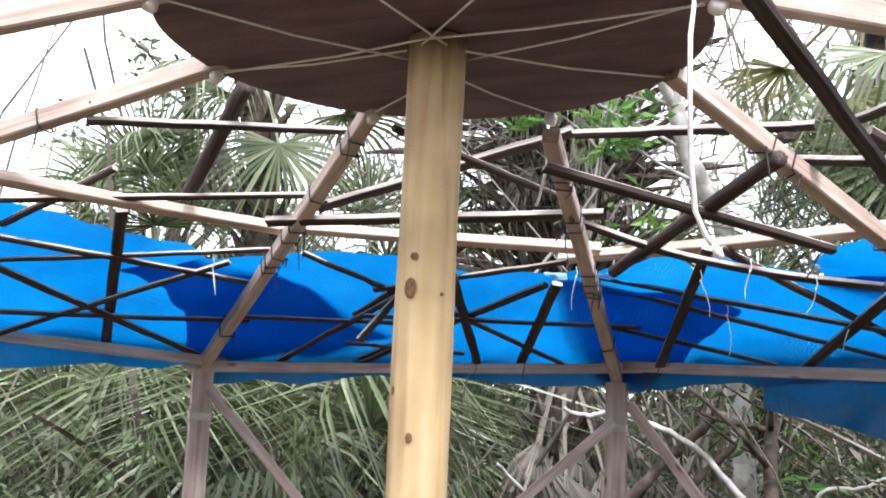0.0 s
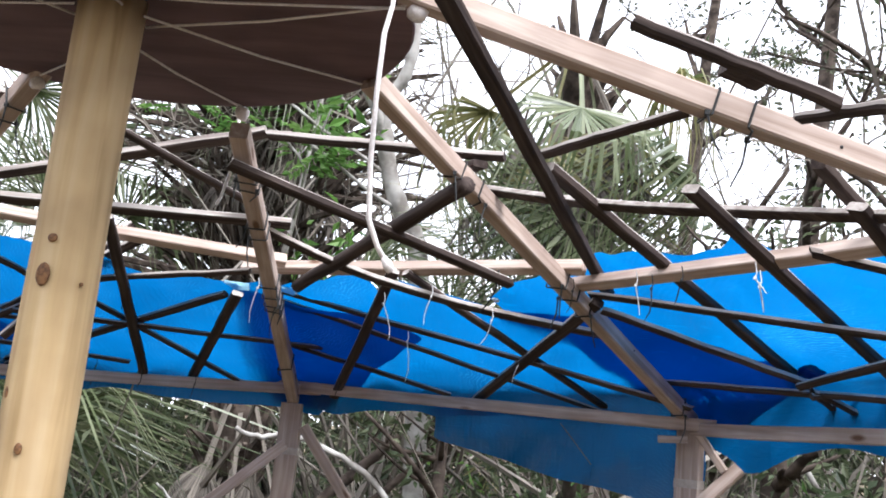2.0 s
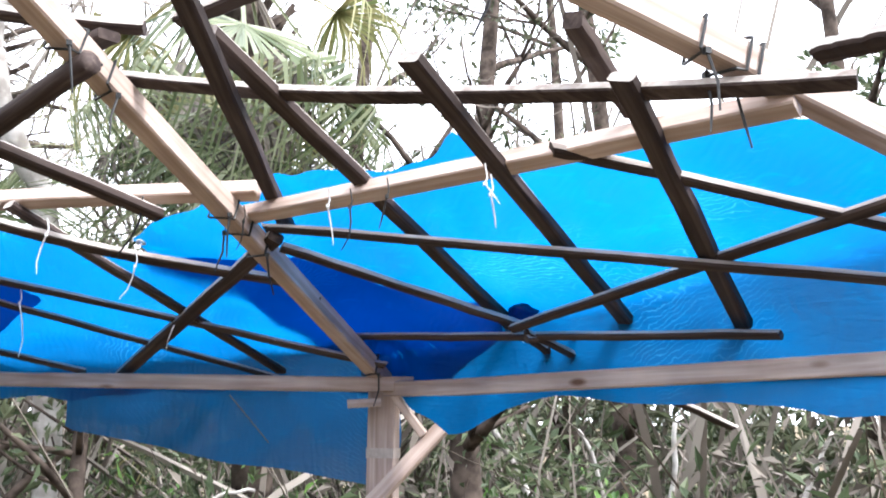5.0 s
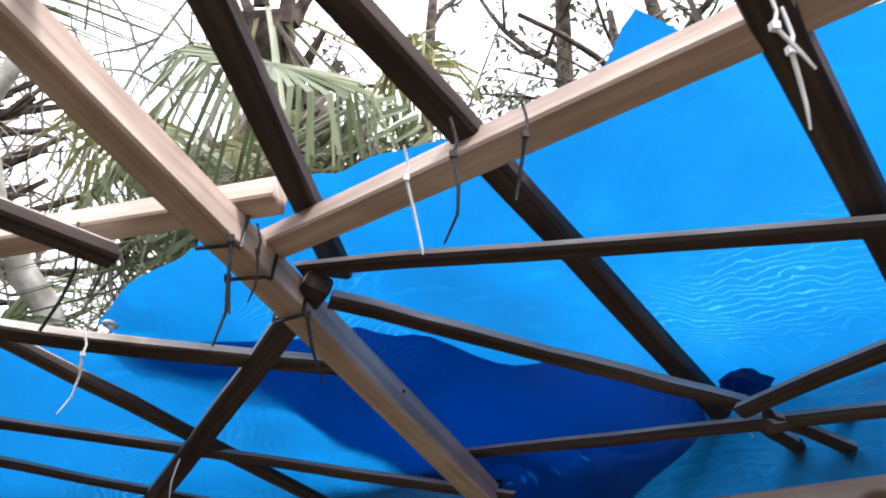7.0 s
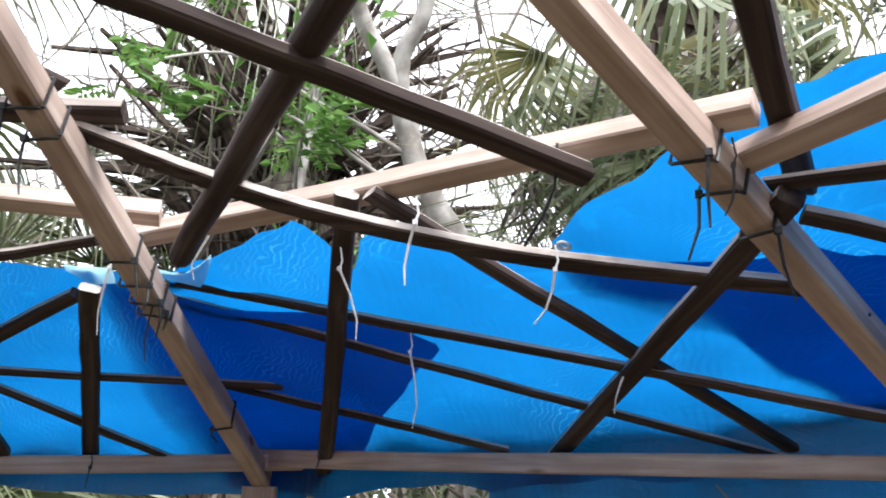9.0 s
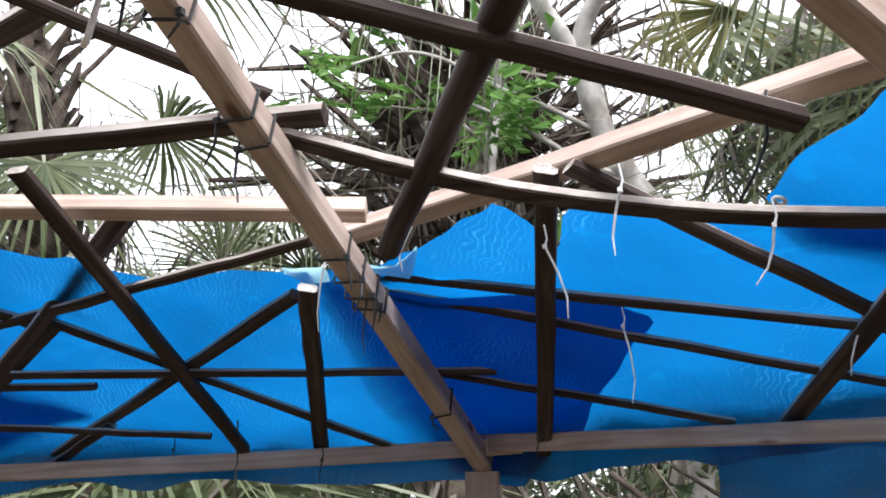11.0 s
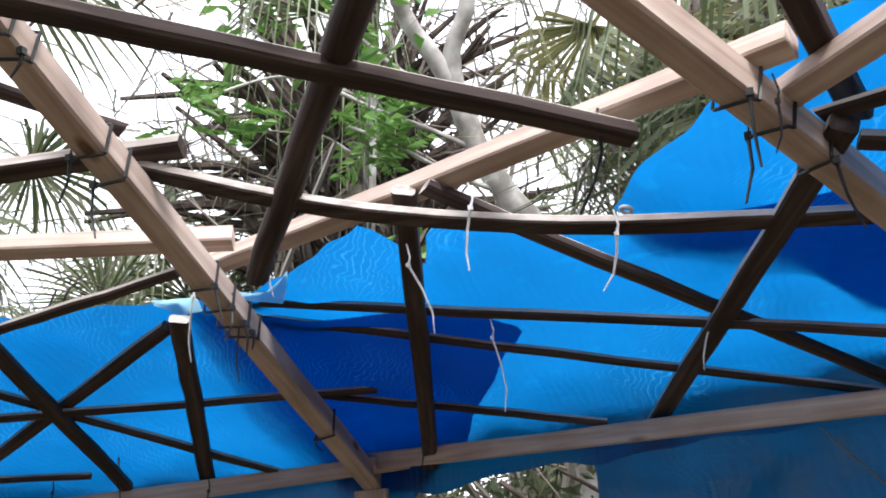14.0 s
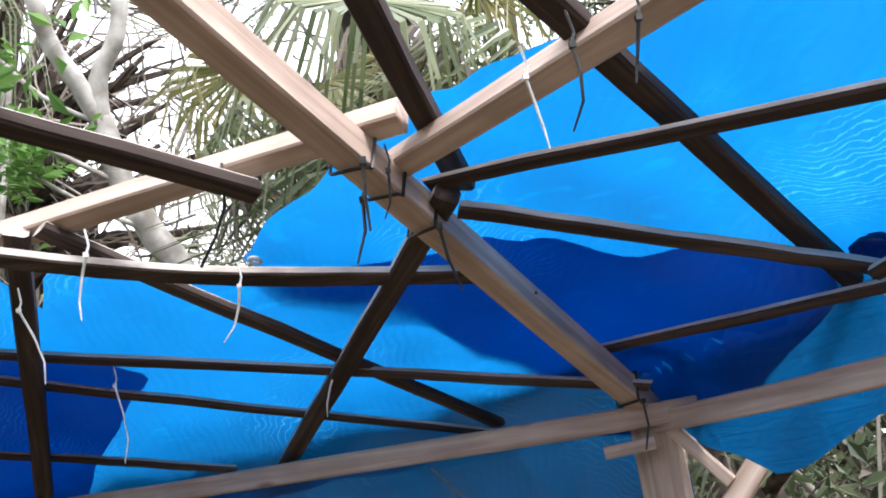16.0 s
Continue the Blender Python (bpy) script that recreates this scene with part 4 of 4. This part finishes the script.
fan_palm(4.4, -3.0, 2.8, "green fan palm with a full round crown", 16, 4, 1.0, 12, 0.12, (0,), -35, 80)
fan_palm(0.0, -5.2, 2.8, "green fan palm with a full round crown", 16, 4, 1.0, 13, 0.12, (0,), -35, 80)


# bare stalks left on the old palm
rnd = random.Random(77)
bm = bmesh.new()
for i in range(300):
    a = i * 2.39996
    el = radians(rnd.uniform(5, 82))
    o = Vector((math.cos(a) * math.cos(el), math.sin(a) * math.cos(el), math.sin(el)))
    p = Vector((math.cos(a) * 0.13, math.sin(a) * 0.13, rnd.uniform(1.9, 3.75)))
    ln = rnd.uniform(0.5, 1.25)
    tube_bm([p, p + o * ln * 0.5, p + o * ln - Vector((0, 0, 0.12 * ln))], [0.034, 0.026, 0.012], 5, bm)
part("dead_stalk", bm, M_BARK, old_palm, "dead brown leaf stalks")


fan_palm(-2.2, 3.0, 3.5, "fan palm with large hanging fronds beside the frame", 6, 3, 1.1, 14, 0.09, (0,), -55, 15, lean=(-0.1, -0.25))


def leaf_into(V, F, p, d, size, rnd, wide=0.42):
    """A small pointed leaf as two folded triangles."""
    d = d.normalized()
    up = Vector((rnd.uniform(-1, 1), rnd.uniform(-1, 1), rnd.uniform(0.0, 1.4)))
    s = d.cross(up)
    s = s.normalized() if s.length > 1e-3 else Vector((1, 0, 0))
    nrm = s.cross(d)
    i = len(V)
    m = p + d * size * 0.45
    V += [p, m + s * size * wide * 0.5 + nrm * size * 0.08, p + d * size - nrm * size * 0.12, m - s * size * wide * 0.5 + nrm * size * 0.08]
    F += [(i, i + 1, i + 2), (i, i + 2, i + 3)]


def mesh_of(name, V, F, mat, parent=None, label=""):
    me = bpy.data.meshes.new(name)
    me.from_pydata([tuple(v) for v in V], [], F)
    me.materials.append(mat)
    ob = new(name, me)
    if parent is not None:
        ob.parent = parent
    if label:
        tagged(ob, label)
    return ob


def leafy_tree(x, y, height, label, seed, radius=0.07, lean=(0.0, 0.0), bark=None, leaf=None, leaves=9, leaf_size=0.08, first=0.35, spread=0.9, depth=3, parts=6):
    rnd = random.Random(seed)
    thing = tagged(new("tree"), label, "tree", "trees")
    thing.location = (x, y, 0)
    limbs, V, F = bmesh.new(), [], []

    def grow(p, d, ln, r, level):
        pts, rad = [p], [r]
        n = 5
        for i in range(n):
            d = (d + Vector((rnd.uniform(-1, 1), rnd.uniform(-1, 1), rnd.uniform(-0.5, 0.8))) * 0.22).normalized()
            p = p + d * ln / n
            pts.append(p)
            rad.append(r * (1 - 0.55 * (i + 1) / n))
        tube_bm(pts, rad, 8 if level < 2 else 5 if level == 2 else 4, limbs)
        if level >= depth:
            for q in pts[1:]:
                for _ in range(leaves):
                    v = Vector((rnd.uniform(-1, 1), rnd.uniform(-1, 1), rnd.uniform(-0.8, 0.9)))
                    leaf_into(V, F, q + v * 0.06, v, leaf_size * rnd.uniform(0.6, 1.3), rnd)
            return
        for i in range(parts if level == 1 else 4):
            k = rnd.randint(1, n)
            a = rnd.uniform(0, 6.283)
            side = Vector((math.cos(a), math.sin(a), rnd.uniform(-0.1, 0.9)))
            grow(pts[k], (d * 0.5 + side * spread).normalized(), ln * rnd.uniform(0.38, 0.6), rad[k] * 0.6, level + 1)

    pts = [Vector((lean[0] * t * t + 0.05 * math.sin(5 * t + seed), lean[1] * t * t + 0.05 * math.cos(4 * t + seed), -0.1 + height * t)) for t in [i / 12 for i in range(13)]]
    part("trunk", tube_bm(pts, [radius * (1.1 - 0.7 * i / 12) for i in range(13)], 12), bark or M_BARK, thing, smooth=True)
    for i in range(parts + 2):
        t = first + (1 - first) * (i + 0.5) / (parts + 2)
        k = min(12, int(t * 12))
        a = rnd.uniform(0, 6.283)
        grow(pts[k], Vector((math.cos(a), math.sin(a), rnd.uniform(0.2, 1.1))).normalized(), height * rnd.uniform(0.16, 0.28), radius * (1.1 - 0.7 * t) * 0.6, 2)
    part("limb", limbs, bark or M_BARK, thing, smooth=True)
    mesh_of("crown", V, F, leaf or M_LEAF, thing)
    return thing


# forked pale tree with a few sprays of bright leaves
TRUNK = [(0.42, 3.40, -0.1), (0.40, 3.36, 1.2), (0.32, 3.30, 2.38), (0.22, 3.26, 2.63), (0.13, 3.20, 2.83), (0.078, 3.15, 3.08)]
FORK_A = [(0.085, 3.16, 3.04), (0.02, 3.08, 3.20), (-0.045, 3.0, 3.324), (-0.076, 2.9, 3.495), (-0.16, 2.85, 3.85), (-0.2, 2.8, 4.3)]
FORK_B = [(0.078, 3.15, 3.05), (0.09, 3.1, 3.218), (0.177, 3.05, 3.361), (0.211, 3.0, 3.564), (0.20, 2.95, 3.95), (0.26, 2.9, 4.4)]
TWIGS = [
    [(0.13, 3.2, 2.83), (-0.05, 3.1, 2.93), (-0.21, 3.0, 3.0), (-0.39, 2.9, 3.106), (-0.574, 2.9, 3.173), (-0.79, 2.8, 3.10)],
    [(0.20, 3.25, 2.66), (0.02, 3.12, 2.74), (-0.17, 3.0, 2.86), (-0.30, 2.95, 2.93)],
    [(0.078, 3.15, 3.06), (-0.10, 3.05, 3.15), (-0.296, 3.0, 3.367), (-0.42, 2.95, 3.45)],
]
SPRAYS = [((-0.79, 2.75, 3.07), 4), ((-0.91, 2.75, 3.0), 3), ((-0.72, 2.8, 2.96), 4), ((-0.205, 3.0, 3.02), 3), ((-0.24, 3.0, 2.85), 4), ((-0.17, 3.0, 2.90), 3), ((-0.30, 3.0, 3.40), 4)]


def forked_tree():
    rnd = random.Random(21)
    thing = tagged(new("tree"), "slim forked tree with pale blotched bark and bright leaf sprays", "tree", "trees")

    def limb(name, pts, r0, r1):
        pts = [Vector(p) for p in pts]
        fine = []
        for i in range(len(pts) - 1):
            p0, p1, p2, p3 = pts[max(i - 1, 0)], pts[i], pts[i + 1], pts[min(i + 2, len(pts) - 1)]
            for j in range(4):
                t = j / 4
                fine.append(0.5 * (2 * p1 + (p2 - p0) * t + (2 * p0 - 5 * p1 + 4 * p2 - p3) * t * t + (3 * p1 - p0 - 3 * p2 + p3) * t ** 3))
        fine.append(pts[-1])
        n = len(fine) - 1
        part(name, tube_bm(fine, [(r0 + (r1 - r0) * i / n) * rnd.uniform(0.94, 1.06) for i in range(n + 1)], 10), M_GREY, thing, smooth=True)

    limb("trunk", TRUNK, 0.062, 0.045)
    limb("limb", FORK_A, 0.040, 0.026)
    limb("limb", FORK_B, 0.038, 0.024)
    for pts in TWIGS:
        limb("twig", pts, 0.011, 0.005)
    V, F = [], []
    for c, n in SPRAYS:
        for _ in range(n):
            axis = Vector((rnd.uniform(-1, 1), rnd.uniform(-1, 1), rnd.uniform(-0.5, 0.5))).normalized()
            p = Vector(c) + Vector((rnd.gauss(0, 0.06), rnd.gauss(0, 0.05), rnd.gauss(0, 0.05)))
            side = axis.cross(Vector((0, 0, 1)))
            for e in range(7):
                for sg in (-1, 1):
                    leaf_into(V, F, p + axis * 0.026 * e, axis * 0.5 + side * sg, 0.062 * rnd.uniform(0.75, 1.2), rnd, 0.44)
    mesh_of("crown", V, F, M_LEAFB, thing)


forked_tree()
leafy_tree(-0.55, 3.4, 3.6, "small tree with bright green leaflets", 22, 0.03, (0.2, -0.1), M_GREY, M_LEAFB, 3, 0.10, 0.65, 0.8, 3, 2)
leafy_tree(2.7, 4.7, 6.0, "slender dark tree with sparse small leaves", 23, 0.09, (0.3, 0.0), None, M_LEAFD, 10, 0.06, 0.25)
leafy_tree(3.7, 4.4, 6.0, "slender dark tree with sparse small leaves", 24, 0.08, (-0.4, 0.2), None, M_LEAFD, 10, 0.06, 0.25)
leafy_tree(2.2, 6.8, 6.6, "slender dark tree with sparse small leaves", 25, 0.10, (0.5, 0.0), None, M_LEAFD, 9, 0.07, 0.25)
leafy_tree(1.97, 2.55, 2.6, "dark tree trunk beside the frame", 26, 0.085, (0.15, 0.2), None, M_LEAF, 3, 0.07, 0.6)
leafy_tree(0.64, 2.75, 2.0, "thin dark sapling behind the hanging tarp", 27, 0.05, (-0.1, 0.1), None, M_LEAF, 2, 0.07, 0.7)
leafy_tree(-4.2, 4.6, 5.0, "leafy tree with small dark green leaves", 28, 0.09, (0.3, -0.4), None, M_LEAF, 6, 0.09, 0.35)
leafy_tree(4.7, 3.3, 5.4, "leafy tree with small pale green leaves", 33, 0.07, (-0.2, 0.1), None, M_LEAF, 9, 0.08, 0.2)
leafy_tree(5.6, 2.6, 5.4, "leafy tree with small pale green leaves", 34, 0.07, (-0.2, 0.1), None, M_LEAF, 9, 0.08, 0.2)
leafy_tree(3.9, 5.6, 5.6, "leafy tree with small pale green leaves", 35, 0.07, (-0.2, 0.1), None, M_LEAF, 9, 0.08, 0.2)
leafy_tree(5.2, 1.5, 5.6, "leafy tree with small dark green leaves", 29, 0.09, (-0.3, 0.2), None, M_LEAFD, 6, 0.09, 0.3)
leafy_tree(-5.0, 1.0, 5.0, "leafy tree with small dark green leaves", 30, 0.09, (0.2, 0.2), None, M_LEAF, 6, 0.1, 0.3)
leafy_tree(2.5, -5.5, 5.0, "leafy tree with small dark green leaves", 31, 0.09, (0.2, 0.2), None, M_LEAF, 6, 0.1, 0.3)


# ---- undergrowth ----
def spot(rnd, r0, r1, a0, a1):
    a = radians(rnd.uniform(a0, a1))
    r = math.sqrt(rnd.uniform(r0 * r0, r1 * r1))
    return Vector((r * math.sin(a), r * math.cos(a), 0))


def thicket_leaves(name, label, count, r0, r1, a0, a1, top, mat, size, seed, clump=26):
    """Leaves in loose clumps on unseen twigs, thinning upwards."""
    rnd = random.Random(seed)
    V, F = [], []
    for _ in range(count // clump):
        c = spot(rnd, r0, r1, a0, a1)
        h = top * (0.75 + 0.5 * noise.noise(Vector((c.x * 0.8, c.y * 0.8, seed))))
        c.z = h * rnd.random() ** 1.1
        axis = Vector((rnd.uniform(-1, 1), rnd.uniform(-1, 1), rnd.uniform(-0.3, 1)))
        for _ in range(clump):
            v = Vector((rnd.gauss(0, 1), rnd.gauss(0, 1), rnd.gauss(0, 1)))
            p = c + v * 0.10 + axis * rnd.uniform(-0.2, 0.2)
            p.z = max(0.02, p.z)
            leaf_into(V, F, p, v + axis, size * rnd.uniform(0.5, 1.4), rnd, 0.36)
    ob = mesh_of(name, V, F, mat)
    return tagged(ob, label, "undergrowth", kind="stuff")


def thicket_stems(name, label, count, r0, r1, a0, a1, tall, mat, thick, seed, lean=0.5):
    rnd = random.Random(seed)
    V, F = [], []
    for _ in range(count):
        p = spot(rnd, r0, r1, a0, a1)
        d = Vector((rnd.gauss(0, lean), rnd.gauss(0, lean), 1)).normalized()
        p.z = rnd.uniform(-0.05, tall * 0.35) if rnd.random() < 0.5 else 0.0
        ln = tall * rnd.uniform(0.35, 1.0)
        r = thick * rnd.uniform(0.4, 1.3)
        prev = None
        for i in range(7):
            k = i / 6
            d = (d + Vector((rnd.gauss(0, 0.14), rnd.gauss(0, 0.14), rnd.gauss(-0.03, 0.08)))).normalized()
            u = d.cross(Vector((0.3, 0.8, 0.2))).normalized()
            w = d.cross(u)
            j = len(V)
            rr = r * (1 - 0.7 * k)
            V += [p + u * rr, p - u * rr * 0.5 + w * rr * 0.87, p - u * rr * 0.5 - w * rr * 0.87]
            if prev is not None:
                for e in range(3):
                    F.append((prev + e, prev + (e + 1) % 3, j + (e + 1) % 3, j + e))
            prev = j
            p = p + d * ln / 6
    ob = mesh_of(name, V, F, mat)
    return tagged(ob, label, "undergrowth", kind="stuff")


def thicket_blades(name, label, count, r0, r1, a0, a1, tall, mat, wide, seed):
    """Long narrow leaves arching over."""
    rnd = random.Random(seed)
    V, F = [], []
    for _ in range(count):
        p = spot(rnd, r0, r1, a0, a1)
        p.z = rnd.uniform(0, tall * 0.55)
        a = rnd.uniform(0, 6.283)
        o = Vector((math.cos(a), math.sin(a), 0))
        s = Vector((-math.sin(a), math.cos(a), 0))
        ln, up = tall * rnd.uniform(0.3, 0.75), rnd.uniform(0.2, 1.2)
        w = wide * rnd.uniform(0.6, 1.4)
        prev = None
        for i in range(6):
            k = i / 5
            q = p + o * ln * 0.6 * k + Vector((0, 0, ln * (up * k - 1.15 * k * k)))
            q.z = max(q.z, 0.01)
            j = len(V)
            ww = w * (0.6 + 1.2 * k if k < 0.35 else 1.05 * (1.02 - k) / 0.65)
            V += [q - s * ww, q + s * ww]
            if prev is not None:
                F.append((prev, prev + 1, j + 1, j))
            prev = j
    ob = mesh_of(name, V, F, mat)
    return tagged(ob, label, "undergrowth", kind="stuff")


thicket_stems("undergrowth_stems", "tangle of dry grey brown stems and twigs", 650, 2.75, 6.0, -70, 75, 2.2, M_TWIG, 0.009, 41)
thicket_stems("undergrowth_stems", "thicker crooked dead branches in the thicket", 160, 2.9, 6.0, -60, 70, 3.0, M_TWIG, 0.028, 42, 0.7)
thicket_blades("undergrowth_blades", "arching narrow dead and grey leaves", 900, 2.8, 5.5, -30, 75, 1.5, M_DEAD, 0.011, 43)
thicket_blades("undergrowth_blades", "arching narrow green leaves", 900, 2.8, 5.5, -70, 75, 1.5, M_FROND, 0.012, 44)
thicket_leaves("undergrowth_leaves", "small green leaves of low bushes", 34000, 2.75, 5.5, -70, 75, 1.75, M_LEAF, 0.07, 45)
thicket_leaves("undergrowth_leaves", "bright green leaves of low bushes", 1300, 2.8, 5.0, -20, 75, 1.7, M_LEAFB, 0.08, 46)
thicket_leaves("undergrowth_leaves", "pale dry leaves caught in the thicket", 9000, 2.8, 5.0, -15, 75, 1.6, M_DEAD, 0.07, 52)
thicket_leaves("thicket_behind", "dense leaves of the wood behind, coloured dark for shade", 42000, 6.0, 9.0, -75, 85, 2.7, M_LEAFD, 0.14, 47)
thicket_leaves("thicket_behind", "dense green leaves of the wood behind", 16000, 5.5, 8.0, -75, 85, 2.8, M_LEAF, 0.11, 48)
thicket_stems("thicket_trunks", "thin dark trunks of the wood behind", 150, 5.0, 9.0, -75, 85, 6.0, M_TWIG, 0.035, 49, 0.15)
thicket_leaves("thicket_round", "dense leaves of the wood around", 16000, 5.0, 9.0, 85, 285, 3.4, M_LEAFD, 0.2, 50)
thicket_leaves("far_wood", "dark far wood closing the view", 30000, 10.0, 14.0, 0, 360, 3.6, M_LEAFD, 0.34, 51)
thicket_blades("undergrowth_blades", "arching narrow green leaves", 1200, 3.2, 7.0, 75, 290, 1.3, M_FROND, 0.014, 53)
thicket_leaves("undergrowth_leaves", "small green leaves of low bushes", 9000, 3.2, 7.0, 75, 290, 1.4, M_LEAF, 0.10, 54)
thicket_stems("undergrowth_stems", "tangle of dry grey brown stems and twigs", 260, 3.2, 7.0, 75, 290, 2.2, M_TWIG, 0.011, 55)


# ---- vines, leaning dead branches, a fern ----
def vine(pts, r, seed, pale=True):
    rnd = random.Random(seed)
    pts = [Vector(p) for p in pts]
    fine = []
    for i in range(len(pts) - 1):
        p0, p1, p2, p3 = pts[max(i - 1, 0)], pts[i], pts[i + 1], pts[min(i + 2, len(pts) - 1)]
        for j in range(5):
            t = j / 5
            q = 0.5 * (2 * p1 + (p2 - p0) * t + (2 * p0 - 5 * p1 + 4 * p2 - p3) * t * t + (3 * p1 - p0 - 3 * p2 + p3) * t ** 3)
            fine.append(q + Vector((rnd.uniform(-1, 1), rnd.uniform(-1, 1), rnd.uniform(-1, 1))) * 0.006)
    fine.append(pts[-1])
    fine.append(Vector((pts[-1].x + 0.05, pts[-1].y + 0.1, 0.0)))
    n = len(fine)
    ob = part("dead_branch", tube_bm(fine, [r * (0.6 + 0.5 * i / n) * rnd.uniform(0.9, 1.1) for i in range(n)], 7), M_GREY if pale else M_BARK, smooth=True)
    return tagged(ob, "pale crooked dead branch leaning in the thicket" if pale else "dark dead branch leaning in the thicket", "branch", "dead branches")


vine([(-0.35, 2.587, 1.464), (-0.263, 2.608, 1.436), (-0.134, 2.637, 1.456), (0.045, 2.668, 1.407), (0.234, 2.689, 1.313), (0.411, 2.689, 1.131), (0.534, 2.676, 0.971)], 0.017, 1)
vine([(1.196, 2.738, 1.269), (1.069, 2.748, 1.249), (0.92, 2.752, 1.181), (0.756, 2.752, 1.137), (0.66, 2.76, 0.9)], 0.010, 2)
vine([(0.341, 2.96, 1.5), (0.198, 2.939, 1.349), (-0.01, 2.893, 1.142), (-0.158, 2.841, 0.948)], 0.032, 3, False)
vine([(0.50, 3.0, 1.42), (0.32, 2.98, 1.26), (0.12, 2.93, 1.05), (-0.05, 2.88, 0.85)], 0.026, 4, False)
vine([(-0.69, 2.622, 1.187), (-0.509, 2.663, 1.031), (-0.317, 2.69, 0.875)], 0.010, 5)
vine([(3.464, 2.251, 1.483), (3.375, 2.305, 1.27), (3.278, 2.341, 1.007), (3.207, 2.326, 0.706)], 0.014, 6)
vine([(3.052, 2.772, 1.525), (3.019, 2.77, 1.193), (2.88, 2.797, 0.854), (2.658, 2.844, 0.567)], 0.018, 7)
vine([(2.5, 2.6, 1.5), (2.62, 2.62, 1.2), (2.6, 2.66, 0.8)], 0.013, 8)
vine([(2.2, 3.2, 1.7), (2.45, 3.1, 1.25), (2.62, 3.0, 0.8)], 0.02, 9)


def fern(x, y, seed, size=0.55):
    rnd = random.Random(seed)
    thing = tagged(new("fern"), "green fern with arching feathery fronds", "fern")
    thing.location = (x, y, 0.35)
    for i in range(11):
        a = i * 2.39996
        bm = bmesh.new()
        pts = [Vector((size * k * 0.75, 0, size * (1.0 * k - 1.1 * k * k))) for k in [j / 14 for j in range(15)]]
        strip(bm, pts, [0.004] * 15, Vector((0, 1, 0)))
        for j in range(1, 15):
            ln = 0.11 * size / 0.55 * math.sin(math.pi * (0.12 + 0.86 * j / 14))
            for sgn in (-1, 1):
                d = Vector((0.35, sgn, -0.15)).normalized()
                strip(bm, [pts[j], pts[j] + d * ln * 0.5, pts[j] + d * ln], [0.008, 0.010, 0.001], Vector((1, 0, 0)))
        ob = part("frond", bm, M_LEAFB, thing)
        ob.matrix_basis = Euler((0, -rnd.uniform(0.1, 0.6), a), "XYZ").to_matrix().to_4x4()
    part("stem", tube_bm([(0, 0, -0.4), (0, 0, 0.02)], [0.03, 0.025], 8), M_BARK, thing)
    return thing


fern(0.30, 2.80, 1)
fern(0.62, 3.1, 2, 0.5)


def twig_tangle(name, label, centre, spread, count, mat, seed, r=0.006):
    """Fine crossing twigs filling a crown."""
    rnd = random.Random(seed)
    V, F = [], []
    for _ in range(count):
        p = Vector(centre) + Vector((rnd.gauss(0, spread[0]), rnd.gauss(0, spread[1]), rnd.gauss(0, spread[2])))
        d = Vector((rnd.uniform(-1, 1), rnd.uniform(-1, 1), rnd.uniform(-0.6, 0.8))).normalized()
        ln, prev = rnd.uniform(0.3, 0.9), None
        for i in range(6):
            d = (d + Vector((rnd.gauss(0, 0.2), rnd.gauss(0, 0.2), rnd.gauss(0, 0.18)))).normalized()
            u = d.cross(Vector((0.3, 0.8, 0.2))).normalized()
            w = d.cross(u)
            rr = r * (1.2 - i * 0.18)
            j = len(V)
            V += [p + u * rr, p - u * rr * 0.5 + w * rr * 0.87, p - u * rr * 0.5 - w * rr * 0.87]
            if prev is not None:
                for e in range(3):
                    F.append((prev + e, prev + (e + 1) % 3, j + (e + 1) % 3, j + e))
            prev = j
            p = p + d * ln / 5
    return tagged(mesh_of(name, V, F, mat), label, "twigs", kind="stuff")


twig_tangle("twig_tangle", "tangle of fine bare twigs round the old palm", (-0.5, 4.2, 3.5), (0.75, 0.5, 0.55), 420, M_TWIG, 61, 0.007)
twig_tangle("twig_tangle", "tangle of fine bare twigs among the trees", (1.6, 4.8, 3.0), (1.2, 0.7, 0.8), 260, M_TWIG, 62)
twig_tangle("twig_tangle", "tangle of fine bare twigs among the trees", (-2.4, 4.6, 3.0), (1.0, 0.7, 0.6), 220, M_TWIG, 63)
